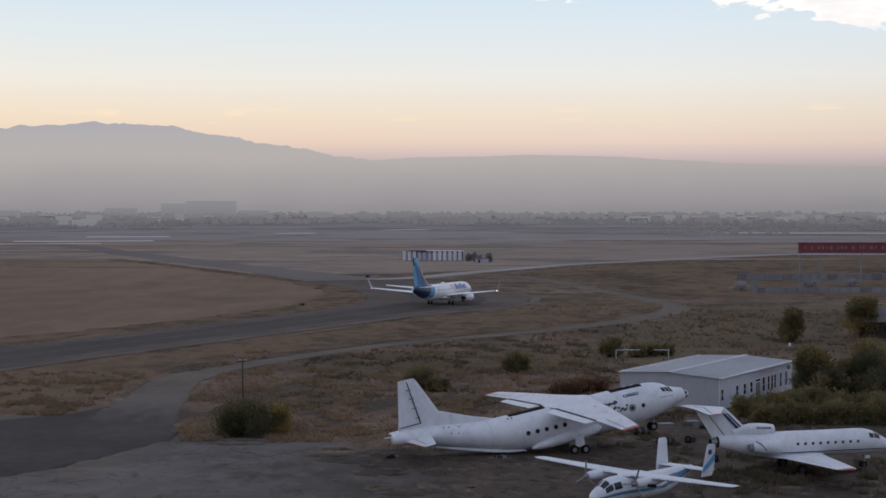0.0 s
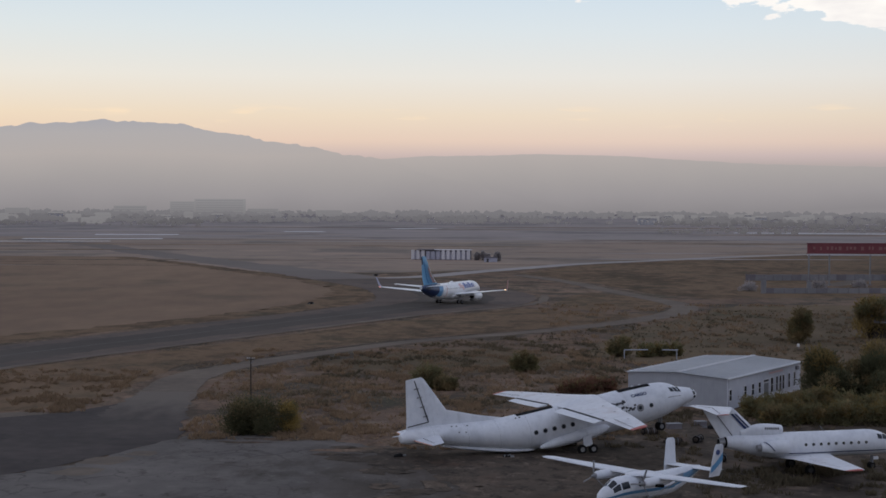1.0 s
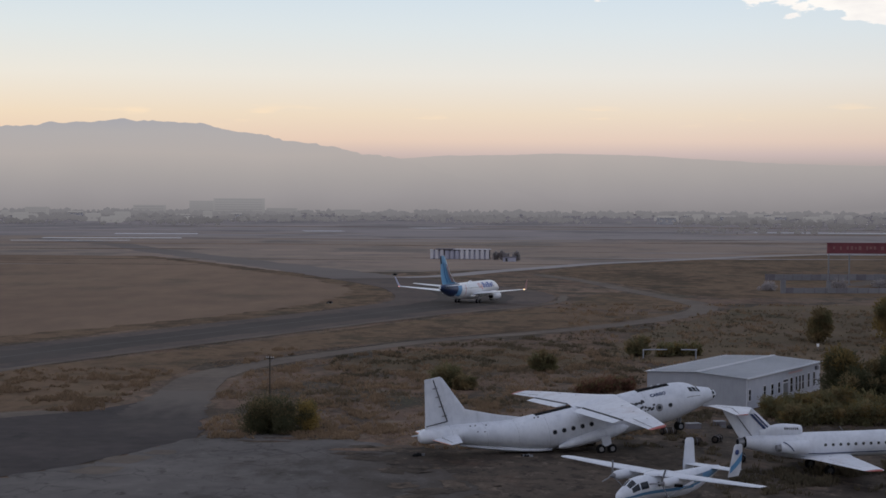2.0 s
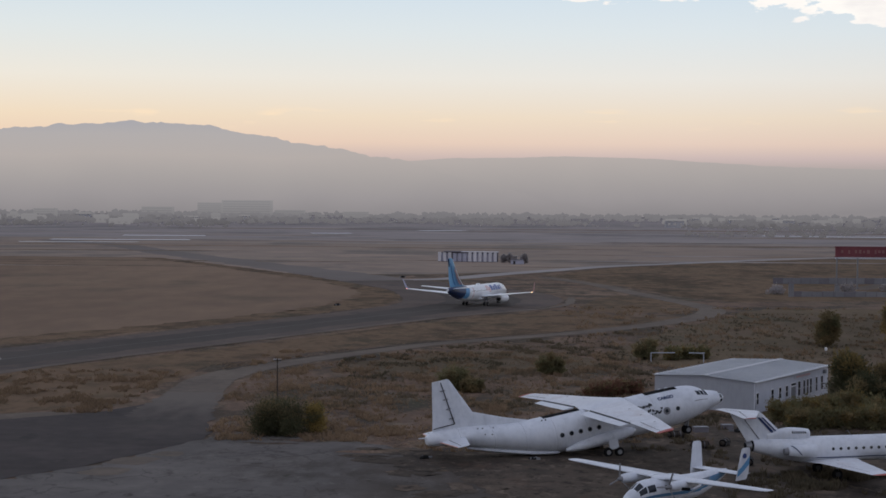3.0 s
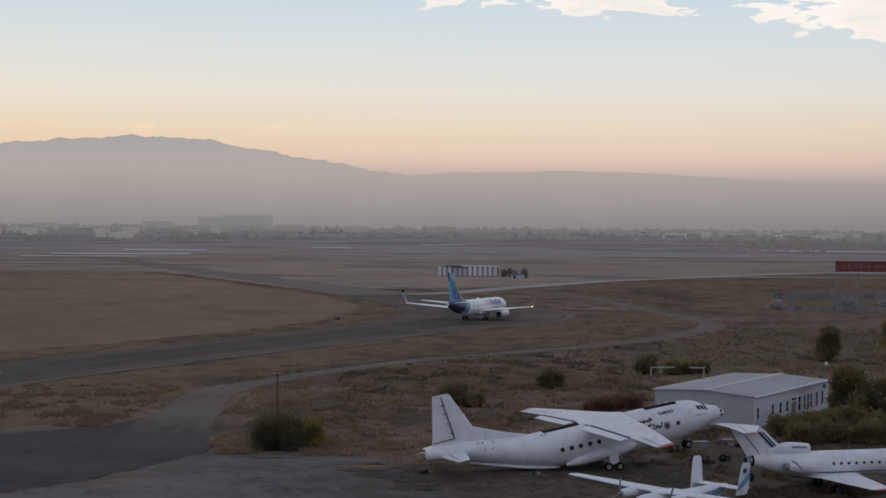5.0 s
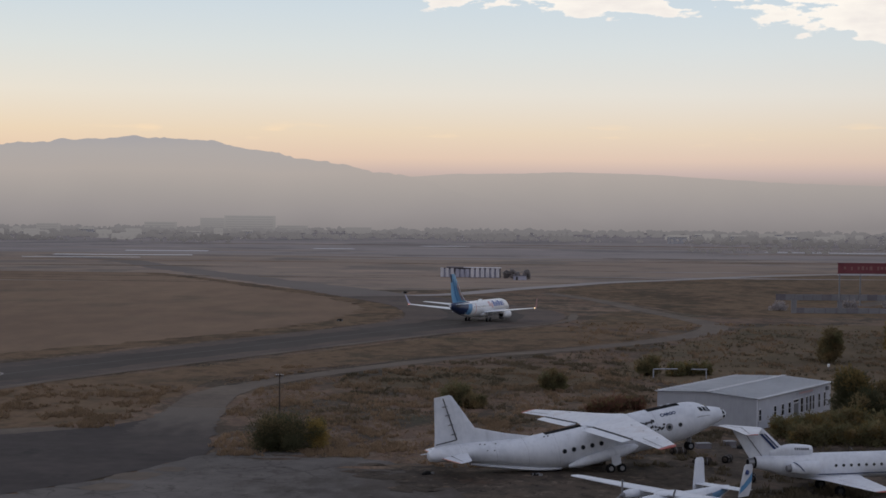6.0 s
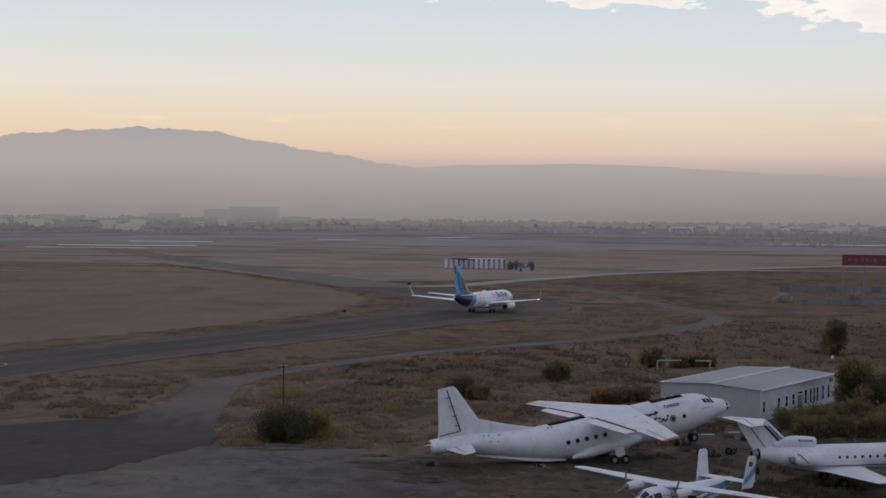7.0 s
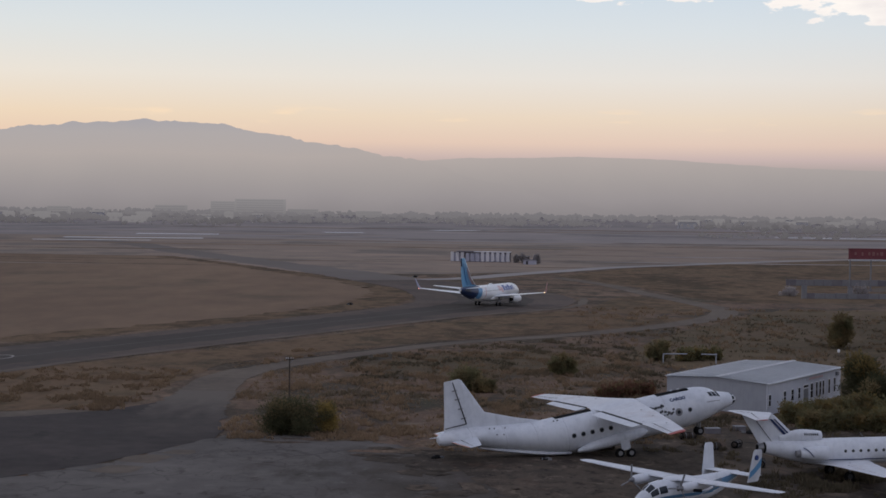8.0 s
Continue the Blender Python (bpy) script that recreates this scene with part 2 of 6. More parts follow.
M = {
    "steppe": material("dry_steppe", [(0.07639, 0.05532, 0.04455), (0.13, 0.09012, 0.06864), (0.1913, 0.1264, 0.0914), (0.1415, 0.1043, 0.0753), (0.2447, 0.1628, 0.1186)], 0.22, 0.95, bump=0.15, big=0.022, stretch=(1, 0.5, 1), span=0.2, detail=9.0),
    "gold": material("dry_grass_field", [(0.1748, 0.12, 0.08491), (0.2085, 0.1429, 0.09951), (0.2373, 0.1634, 0.1135)], 0.1, 0.95, bump=0.1, big=0.01, stretch=(1, 0.35, 1), span=0.2, detail=9.0),
    "verge": material("verge_grass", [(0.07264, 0.05159, 0.0344), (0.1214, 0.08162, 0.05249), (0.1754, 0.1157, 0.07368), (0.109, 0.07744, 0.04926)], 0.2, 0.95, bump=0.12, big=0.025, stretch=(1, 0.5, 1), span=0.2, detail=9.0),
    # aerial haze put into the base colours of the far field and plain
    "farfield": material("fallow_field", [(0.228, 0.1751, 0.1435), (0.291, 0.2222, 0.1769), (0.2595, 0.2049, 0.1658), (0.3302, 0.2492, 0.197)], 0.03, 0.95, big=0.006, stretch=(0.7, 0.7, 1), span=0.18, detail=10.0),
    "hazeplain": material("dusty_plain", [(0.2472, 0.2164, 0.2039), (0.3029, 0.2608, 0.2428), (0.2719, 0.2364, 0.2233), (0.3399, 0.2907, 0.2671)], 0.012, 0.95, big=0.003, stretch=(0.6, 0.8, 1), span=0.18, detail=10.0),
    "asphalt": material("worn_asphalt", [(0.09623, 0.07554, 0.06618), (0.119, 0.09371, 0.08083), (0.1473, 0.1144, 0.09752)], 0.5, 0.9, bump=0.02, big=0.03),
    "tar": material("dark_asphalt", [(0.054, 0.0457, 0.0441), (0.0702, 0.0601, 0.0567), (0.0918, 0.0769, 0.0714)], 0.4, 0.88, bump=0.02, big=0.05),
    "road": material("pale_worn_road", [(0.1098, 0.08864, 0.07457), (0.1463, 0.1197, 0.09832), (0.1882, 0.1528, 0.1237)], 0.5, 0.9, bump=0.02, big=0.06),
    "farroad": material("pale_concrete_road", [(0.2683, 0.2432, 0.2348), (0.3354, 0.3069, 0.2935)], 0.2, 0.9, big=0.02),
    "line": material("faded_road_paint", [(0.11, 0.105, 0.10), (0.16, 0.15, 0.145)], 0.8, 0.85),
    "white": material("aged_white_paint", [(0.56, 0.58, 0.63), (0.645, 0.665, 0.715), (0.70, 0.715, 0.76)], 1.2, 0.5, big=0.3, streak=0.1),
    "airwhite": material("airliner_white_paint", [(0.72, 0.73, 0.75), (0.78, 0.79, 0.81)], 1.0, 0.3, big=0.2),
    "seam": material("dark_seam", [(0.03, 0.03, 0.035), (0.05, 0.05, 0.055)], 2.0, 0.7),
    "black": material("black_rubber", [(0.012, 0.012, 0.013), (0.022, 0.021, 0.021)], 3.0, 0.85),
    "glass": material("dark_window_glass", [(0.015, 0.018, 0.024), (0.025, 0.028, 0.034)], 0.7, 0.15),
    "metal": material("bare_metal", [(0.22, 0.22, 0.23), (0.34, 0.34, 0.35)], 2.0, 0.45, metal=0.8),
    "steel": material("grey_painted_steel", [(0.168, 0.168, 0.18), (0.24, 0.24, 0.252)], 2.0, 0.6),
    "red": material("faded_red_paint", [(0.32, 0.07, 0.06), (0.42, 0.11, 0.09)], 2.0, 0.6),
    "blue": material("blue_paint", [(0.07, 0.18, 0.31), (0.1, 0.23, 0.38)], 1.5, 0.45),
    "skyblue": material("sky_blue_paint", [(0.10, 0.27, 0.48), (0.13, 0.32, 0.54)], 1.0, 0.4),
    "midblue": material("mid_blue_paint", [(0.03, 0.19, 0.44), (0.05, 0.24, 0.5)], 0.6, 0.35),
    "tailblue": material("bright_blue_paint", [(0.12, 0.34, 0.56), (0.17, 0.41, 0.63)], 0.6, 0.35),
    "navy": material("navy_paint", [(0.012, 0.028, 0.09), (0.018, 0.04, 0.11)], 1.0, 0.35),
    "orange": material("orange_paint", [(0.55, 0.24, 0.16), (0.62, 0.3, 0.22)], 1.0, 0.4),
    "pink": material("pale_pink_paint", [(0.62, 0.38, 0.38), (0.66, 0.43, 0.42)], 1.0, 0.4),
    "bluetext": material("blue_lettering_paint", [(0.09, 0.13, 0.33), (0.12, 0.17, 0.38)], 1.0, 0.4),
    "roof": material("grey_sheet_roof", [(0.4785, 0.4945, 0.5263), (0.5423, 0.5583, 0.5902), (0.6061, 0.6221, 0.654)], 0.6, 0.5, big=0.08, streak=0.08),
    "cladding": material("grey_sheet_wall", [(0.324, 0.3375, 0.378), (0.378, 0.3915, 0.432)], 0.8, 0.55, big=0.1, streak=0.1),
    "palewall": material("pale_sheet_wall", [(0.532, 0.546, 0.602), (0.616, 0.63, 0.686)], 0.8, 0.55, big=0.1, streak=0.1),
    "trim": material("white_trim", [(0.72, 0.72, 0.744), (0.816, 0.816, 0.84)], 2.0, 0.5),
    "plaster": material("whitewashed_wall", [(0.55, 0.539, 0.572), (0.66, 0.638, 0.671)], 0.5, 0.85, big=0.1),
    "blueplaster": material("blue_grey_wall", [(0.326, 0.326, 0.4), (0.4401, 0.4347, 0.5142)], 0.5, 0.85, big=0.1),
    "dirty": material("grimy_wall", [(0.1482, 0.1358, 0.1544), (0.2099, 0.1976, 0.2099)], 0.5, 0.9, big=0.1),
    "signred": material("weathered_red_board", [(0.1403, 0.036, 0.0463), (0.1776, 0.0463, 0.0566), (0.2057, 0.0566, 0.0669)], 0.4, 0.7, big=0.1),
    "signtext": material("faded_pale_lettering", [(0.22, 0.1, 0.1), (0.28, 0.14, 0.13)], 1.0, 0.7),
    "wood": material("weathered_wood", [(0.05, 0.04, 0.033), (0.085, 0.07, 0.06)], 4.0, 0.9, stretch=(4, 4, 0.6)),
    "bark": material("dark_bark", [(0.06, 0.048, 0.036), (0.1, 0.08, 0.06)], 6.0, 0.95),
    "leaf_green": material("dusty_green_leaves", [(0.1304, 0.1219, 0.06693), (0.1877, 0.1703, 0.09069), (0.2555, 0.2206, 0.1185)], 0.8, 0.95, vary=0.2, big=0.25),
    "leaf_dark": material("dark_green_leaves", [(0.07, 0.07, 0.04), (0.1, 0.098, 0.055), (0.14, 0.13, 0.075)], 0.8, 0.95, vary=0.2, big=0.25),
    "leaf_yellow": material("yellowing_leaves", [(0.151, 0.115, 0.05107), (0.2418, 0.1765, 0.07296), (0.3224, 0.2264, 0.0912)], 0.8, 0.95, vary=0.25, big=0.25),
    "leaf_gold": material("golden_autumn_leaves", [(0.252, 0.184, 0.0684), (0.3528, 0.256, 0.0912), (0.4536, 0.32, 0.1216)], 0.8, 0.95, vary=0.2, big=0.25),
    "leaf_brown": material("autumn_brown_leaves", [(0.1594, 0.1266, 0.0722), (0.2392, 0.1845, 0.09865), (0.332, 0.2453, 0.1249)], 0.8, 0.95, vary=0.2, big=0.25),
    "leaf_rust": material("rusty_red_leaves", [(0.1576, 0.08992, 0.0646), (0.2206, 0.116, 0.0798), (0.273, 0.1501, 0.1008)], 0.8, 0.95, vary=0.2, big=0.25),
    "tuft": material("dry_grass_tufts", [(0.1955, 0.1409, 0.09351), (0.2688, 0.1898, 0.1239), (0.3419, 0.2415, 0.158)], 0.2, 0.95, vary=0.15, big=0.02),
    "panel": material("grey_concrete_panel", [(0.192, 0.1888, 0.2), (0.256, 0.2512, 0.2608)], 0.5, 0.9, big=0.05),
    # asphalt colour lightened to carry distance haze
    "farasphalt": material("haze_paled_asphalt", [(0.1572, 0.1343, 0.1218), (0.1938, 0.165, 0.1483)], 0.1, 0.95, big=0.01),
    # reflected glare of the far strips, put in as a pale base colour
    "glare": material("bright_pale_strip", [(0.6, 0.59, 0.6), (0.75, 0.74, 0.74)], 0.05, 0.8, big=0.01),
    "weed": material("dark_weeds", [(0.084, 0.07224, 0.0504), (0.1344, 0.1109, 0.0756), (0.1932, 0.1478, 0.1008)], 0.3, 0.95, vary=0.15, big=0.03),
    "deepblue": material("deep_blue_paint", [(0.025, 0.05, 0.17), (0.035, 0.065, 0.21)], 1.0, 0.4),
    "tyre": material("rubber_stained_asphalt", [(0.06868, 0.05925, 0.05356), (0.08425, 0.07279, 0.06538), (0.09615, 0.08295, 0.07404)], 0.4, 0.9, big=0.04),
    "ridge": material("bright_ridge_sheet", [(0.78, 0.78, 0.8), (0.86, 0.86, 0.88)], 1.0, 0.5),
    # leaf colour greyed and lightened in place of haze
    "hazescrub": material("haze_paled_scrub", [(0.3455, 0.319, 0.319), (0.4253, 0.3907, 0.3881)], 0.1, 0.95, vary=0.2, big=0.01),
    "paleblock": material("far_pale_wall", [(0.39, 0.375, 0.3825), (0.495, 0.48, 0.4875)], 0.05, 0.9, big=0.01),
    "lamp_warm": glow("warm_lamp", (1.0, 0.66, 0.38), 3.5),
    "lamp_red": glow("red_lamp", (1.0, 0.42, 0.32), 1.5),
}


def cracked(name, colours):
    """Old concrete: pale slabs crossed by dark cracks and damp stains."""
    m = material(name, colours, 0.25, 0.9, bump=0.03, big=0.05)
    nt = m.node_tree
    bsdf = nt.nodes["Principled BSDF"]
    old = bsdf.inputs["Base Color"].links[0].from_socket
    co = node(nt, "ShaderNodeTexCoord").outputs["Object"]
    warp = node(nt, "ShaderNodeTexNoise", [("Vector", co), ("Scale", 0.35), ("Detail", 5.0)]).outputs[1]
    wob = node(nt, "ShaderNodeVectorMath", [(0, warp), (1, (3.5, 3.5, 0))], operation="MULTIPLY").outputs[0]
    wob = node(nt, "ShaderNodeVectorMath", [(0, wob), (1, co)], operation="ADD").outputs[0]
    vor = node(nt, "ShaderNodeTexVoronoi", [("Vector", node(nt, "ShaderNodeMapping", [(0, wob), (3, (0.75, 0.45, 1))]).outputs[0]), ("Scale", 0.38)], feature="DISTANCE_TO_EDGE").outputs[0]
    gate = node(nt, "ShaderNodeTexNoise", [("Vector", co), ("Scale", 0.07), ("Detail", 3.0)]).outputs[0]
    wide = mathn(nt, "MULTIPLY", mathn(nt, "SUBTRACT", gate, 0.47), 0.24)
    crack = mathn(nt, "LESS_THAN", vor, wide)
    nt.links.new(mixc(nt, mathn(nt, "MULTIPLY", crack, 0.32), old, (0.035, 0.032, 0.026, 1)), bsdf.inputs["Base Color"])
    return m


def overgrown(m, layers):
    """Patches of other growth, and of shade painted as colour, over bare ground: (colour, scale, threshold, strength).
    """
    nt = m.node_tree
    bsdf = nt.nodes["Principled BSDF"]
    col = bsdf.inputs["Base Color"].links[0].from_socket
    co = node(nt, "ShaderNodeTexCoord").outputs["Object"]
    for i, (c, sc, th, st) in enumerate(layers):
        mp = node(nt, "ShaderNodeMapping", [(0, co), (1, (37.0 * i, 11.0 * i, 0)), (3, (1, 0.6, 1))]).outputs[0]
        nz = node(nt, "ShaderNodeTexNoise", [("Vector", mp), ("Scale", sc), ("Detail", 10.0), ("Roughness", 0.7)]).outputs[0]
        f = mathn(nt, "MULTIPLY", ramp(nt, nz, [(th, (0, 0, 0, 1)), (th + 0.1, (1, 1, 1, 1))]), st)
        col = mixc(nt, f, col, (*c, 1))
    nt.links.new(col, bsdf.inputs["Base Color"])


# darkest layers: low growth, plus shadow of shrubs and tufts put in as colour
overgrown(M["steppe"], [((0.05, 0.045, 0.035), 0.07, 0.46, 0.75), ((0.16, 0.1, 0.072), 0.05, 0.53, 0.6), ((0.058, 0.06, 0.04), 0.04, 0.55, 0.7), ((0.22, 0.175, 0.13), 0.25, 0.56, 0.6), ((0.04, 0.036, 0.03), 0.4, 0.57, 0.6), ((0.25, 0.19, 0.135), 0.9, 0.55, 0.5), ((0.035, 0.03, 0.026), 0.75, 0.57, 0.6)])
overgrown(M["verge"], [((0.05, 0.046, 0.032), 0.07, 0.52, 0.65), ((0.17, 0.125, 0.08), 0.09, 0.55, 0.5), ((0.045, 0.04, 0.03), 0.4, 0.57, 0.6), ((0.19, 0.145, 0.1), 0.8, 0.56, 0.45)])
overgrown(M["gold"], [((0.09, 0.085, 0.06), 0.02, 0.54, 0.5), ((0.19, 0.145, 0.1), 0.03, 0.57, 0.5)])
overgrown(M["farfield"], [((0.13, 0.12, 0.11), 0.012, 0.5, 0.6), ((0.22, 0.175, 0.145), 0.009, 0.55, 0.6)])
overgrown(M["hazeplain"], [((0.16, 0.145, 0.14), 0.006, 0.5, 0.7), ((0.2, 0.18, 0.17), 0.004, 0.55, 0.6)])
overgrown(M["asphalt"], [((0.06, 0.057, 0.056), 0.08, 0.52, 0.5), ((0.13, 0.122, 0.115), 0.05, 0.62, 0.5)])
overgrown(M["tar"], [((0.085, 0.08, 0.076), 0.09, 0.55, 0.5), ((0.035, 0.033, 0.032), 0.2, 0.58, 0.6)])
M["wingwhite"] = material("stained_white_paint", [(0.56, 0.57, 0.605), (0.64, 0.65, 0.69), (0.69, 0.70, 0.735)], 1.4, 0.55, big=0.35, streak=0.08)
overgrown(M["wingwhite"], [((0.5, 0.43, 0.42), 0.35, 0.55, 0.5), ((0.42, 0.42, 0.44), 1.2, 0.6, 0.4)])

M["mouth"] = material("dusty_worn_asphalt", [(0.06, 0.051, 0.048), (0.075, 0.065, 0.06), (0.095, 0.08, 0.073)], 0.4, 0.9, bump=0.02, big=0.05)
mt = M["mouth"].node_tree
pos = node(mt, "ShaderNodeTexCoord").outputs["Object"]
dust_y = mathn(mt, "DIVIDE", mathn(mt, "SUBTRACT", node(mt, "ShaderNodeSeparateXYZ", [(0, pos)]).outputs[1], 199.0), 26.0)
blur = node(mt, "ShaderNodeTexNoise", [("Vector", node(mt, "ShaderNodeMapping", [(0, pos), (3, (1.0, 0.25, 1.0))]).outputs[0]), ("Scale", 0.5), ("Detail", 6.0)]).outputs[0]
dusty = ramp(mt, mathn(mt, "ADD", dust_y, mathn(mt, "SUBTRACT", blur, 0.5)), [(0.1, (0, 0, 0, 1)), (0.95, (1, 1, 1, 1))])
shell = mt.nodes["Principled BSDF"]
mt.links.new(mixc(mt, dusty, shell.inputs["Base Color"].links[0].from_socket, (0.15, 0.127, 0.11, 1)), shell.inputs["Base Color"])


def leafy(m, share):
    """Leaves let part of the light through."""
    nt = m.node_tree
    bsdf = nt.nodes["Principled BSDF"]
    tr = nt.nodes.new("ShaderNodeBsdfTranslucent")
    nt.links.new(bsdf.inputs["Base Color"].links[0].from_socket, tr.inputs[0])
    mix = node(nt, "ShaderNodeMixShader", [(0, share), (1, bsdf.outputs[0]), (2, tr.outputs[0])])
    nt.links.new(mix.outputs[0], [n for n in nt.nodes if n.bl_idname == "ShaderNodeOutputMaterial"][0].inputs[0])


for key in ("leaf_green", "leaf_dark", "leaf_yellow", "leaf_gold", "leaf_brown", "leaf_rust", "tuft", "weed", "hazescrub"):
    leafy(M[key], 0.45)
M["darksoil"] = material("dark_trodden_soil", [(0.05724, 0.0465, 0.03906), (0.0795, 0.0645, 0.05161), (0.1081, 0.084, 0.06557)], 0.3, 0.95, bump=0.1, big=0.05, span=0.24, detail=9.0)
overgrown(M["darksoil"], [((0.14, 0.105, 0.08), 0.1, 0.5, 0.6), ((0.045, 0.036, 0.03), 0.22, 0.5, 0.7), ((0.2, 0.155, 0.12), 0.45, 0.55, 0.7), ((0.03, 0.025, 0.022), 0.7, 0.53, 0.75), ((0.13, 0.085, 0.062), 0.16, 0.56, 0.6)])
M["scrubland"] = material("dark_scrubland", [(0.09647, 0.0725, 0.04697), (0.124, 0.0925, 0.05924), (0.1584, 0.115, 0.07353)], 0.2, 0.95, bump=0.15, big=0.02, span=0.2, detail=9.0)
overgrown(M["scrubland"], [((0.14, 0.098, 0.07), 0.06, 0.5, 0.6), ((0.06, 0.058, 0.038), 0.05, 0.54, 0.6), ((0.19, 0.15, 0.11), 0.3, 0.57, 0.5), ((0.04, 0.034, 0.028), 0.6, 0.57, 0.6)])
M["concrete"] = cracked("cracked_concrete", [(0.1, 0.089, 0.083), (0.136, 0.121, 0.112), (0.172, 0.153, 0.141)])
cn = M["concrete"].node_tree
spot = node(cn, "ShaderNodeTexCoord").outputs["Object"]
east = mathn(cn, "DIVIDE", mathn(cn, "ADD", node(cn, "ShaderNodeSeparateXYZ", [(0, spot)]).outputs[0], 26.0), 26.0)
stray = node(cn, "ShaderNodeTexNoise", [("Vector", node(cn, "ShaderNodeMapping", [(0, spot), (3, (1.0, 0.5, 1.0))]).outputs[0]), ("Scale", 0.16), ("Detail", 9.0), ("Roughness", 0.7)]).outputs[0]
dirt_share = ramp(cn, mathn(cn, "ADD", east, mathn(cn, "MULTIPLY", mathn(cn, "SUBTRACT", stray, 0.5), 2.6)), [(0.25, (0, 0, 0, 1)), (0.95, (0.85, 0.85, 0.85, 1))])
slab = cn.nodes["Principled BSDF"].inputs["Base Color"]
cn.links.new(mixc(cn, dirt_share, slab.links[0].from_socket, (0.078, 0.064, 0.054, 1)), slab)
overgrown(M["concrete"], [((0.06, 0.052, 0.044), 0.1, 0.52, 0.6), ((0.185, 0.17, 0.152), 0.09, 0.58, 0.6), ((0.045, 0.039, 0.032), 0.45, 0.58, 0.7), ((0.2, 0.185, 0.165), 0.6, 0.6, 0.5)])


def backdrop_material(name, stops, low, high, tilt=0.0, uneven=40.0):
    """Distance: haze and dusk light painted into a self-lit colour by height alone, with a little unevenness; tilt: the
    haze lies deeper towards the east.
    """
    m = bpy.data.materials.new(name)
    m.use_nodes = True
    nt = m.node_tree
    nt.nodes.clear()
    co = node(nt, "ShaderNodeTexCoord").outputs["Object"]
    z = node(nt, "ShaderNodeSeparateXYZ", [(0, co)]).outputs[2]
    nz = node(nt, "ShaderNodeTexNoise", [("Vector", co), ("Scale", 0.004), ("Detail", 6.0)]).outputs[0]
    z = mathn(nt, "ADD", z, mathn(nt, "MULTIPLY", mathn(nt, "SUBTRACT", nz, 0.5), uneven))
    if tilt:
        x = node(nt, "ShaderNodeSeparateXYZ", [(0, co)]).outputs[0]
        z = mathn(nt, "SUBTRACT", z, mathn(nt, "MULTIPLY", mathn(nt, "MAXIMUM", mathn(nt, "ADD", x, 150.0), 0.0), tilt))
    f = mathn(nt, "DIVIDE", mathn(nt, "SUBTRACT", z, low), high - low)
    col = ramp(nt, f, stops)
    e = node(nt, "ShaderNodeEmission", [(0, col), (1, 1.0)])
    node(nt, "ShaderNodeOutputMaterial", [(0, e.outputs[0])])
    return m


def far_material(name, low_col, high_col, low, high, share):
    """Things kilometres off, sunk in lit haze that is painted on: mostly emission for the haze's light, which lies
    thicker near the ground.
    """
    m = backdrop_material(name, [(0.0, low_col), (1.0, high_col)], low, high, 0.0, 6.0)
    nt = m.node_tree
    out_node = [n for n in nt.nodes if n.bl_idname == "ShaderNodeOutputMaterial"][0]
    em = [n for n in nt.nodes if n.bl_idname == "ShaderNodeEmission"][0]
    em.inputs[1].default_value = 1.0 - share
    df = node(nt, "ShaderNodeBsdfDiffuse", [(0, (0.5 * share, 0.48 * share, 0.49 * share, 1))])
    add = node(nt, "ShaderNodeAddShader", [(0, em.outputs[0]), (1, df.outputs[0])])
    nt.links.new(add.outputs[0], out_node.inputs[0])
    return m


# woods and town glow with painted haze, lighter the farther off
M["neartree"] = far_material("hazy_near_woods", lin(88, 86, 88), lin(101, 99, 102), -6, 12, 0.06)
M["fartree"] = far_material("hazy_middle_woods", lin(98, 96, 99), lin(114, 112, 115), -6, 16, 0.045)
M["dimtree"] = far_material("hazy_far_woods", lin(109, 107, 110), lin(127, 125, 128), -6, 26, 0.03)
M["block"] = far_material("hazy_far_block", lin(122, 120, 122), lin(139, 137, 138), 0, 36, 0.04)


# ---- building helpers ----
def part(name, bm, mats, parent=None, label="", smooth=False):
    me = bpy.data.meshes.new(name)
    bm.to_mesh(me)
    bm.free()
    for m in mats if isinstance(mats, (list, tuple)) else [mats]:
        me.materials.append(m)
    if smooth:
        me.shade_smooth()
    ob = new(name, me)
    ob.parent = parent
    if label:
        tagged(ob, label)
    return ob


def share(name, ob, m, parent=None):
    """Another part on the same mesh."""
    o = new(name, ob.data)
    o.parent = parent
    o.matrix_basis = m
    return o


def thing(name, m, label, category, group="", kind=""):
    ob = new(name)
    ob.matrix_basis = m
    ob.empty_display_size = 0.5
    return tagged(ob, label, category, group, kind)


def box(bm, cx, cy, cz, sx, sy, sz, bevel=0.0, m=None):
    r = bmesh.ops.create_cube(bm, size=1.0)
    t = Matrix.Translation((cx, cy, cz)) @ Matrix.Diagonal((sx, sy, sz, 1))
    bmesh.ops.transform(bm, matrix=(m @ t) if m else t, verts=r["verts"])
    if bevel:
        es = list({e for v in r["verts"] for e in v.link_edges})
        bmesh.ops.bevel(bm, geom=es, offset=bevel, segments=1, affect="EDGES")
    return bm


def tube(bm, a, b, r1, r2=None, n=10):
    a, b = Vector(a), Vector(b)
    r2 = r1 if r2 is None else r2
    q = (b - a).to_track_quat("Z", "Y").to_matrix().to_4x4()
    bmesh.ops.create_cone(bm, cap_ends=True, segments=n, radius1=r1, radius2=r2, depth=(b - a).length,
                          matrix=Matrix.Translation((a + b) / 2) @ q)
    return bm


def one(fn, *a, **k):
    return fn(bmesh.new(), *a, **k)


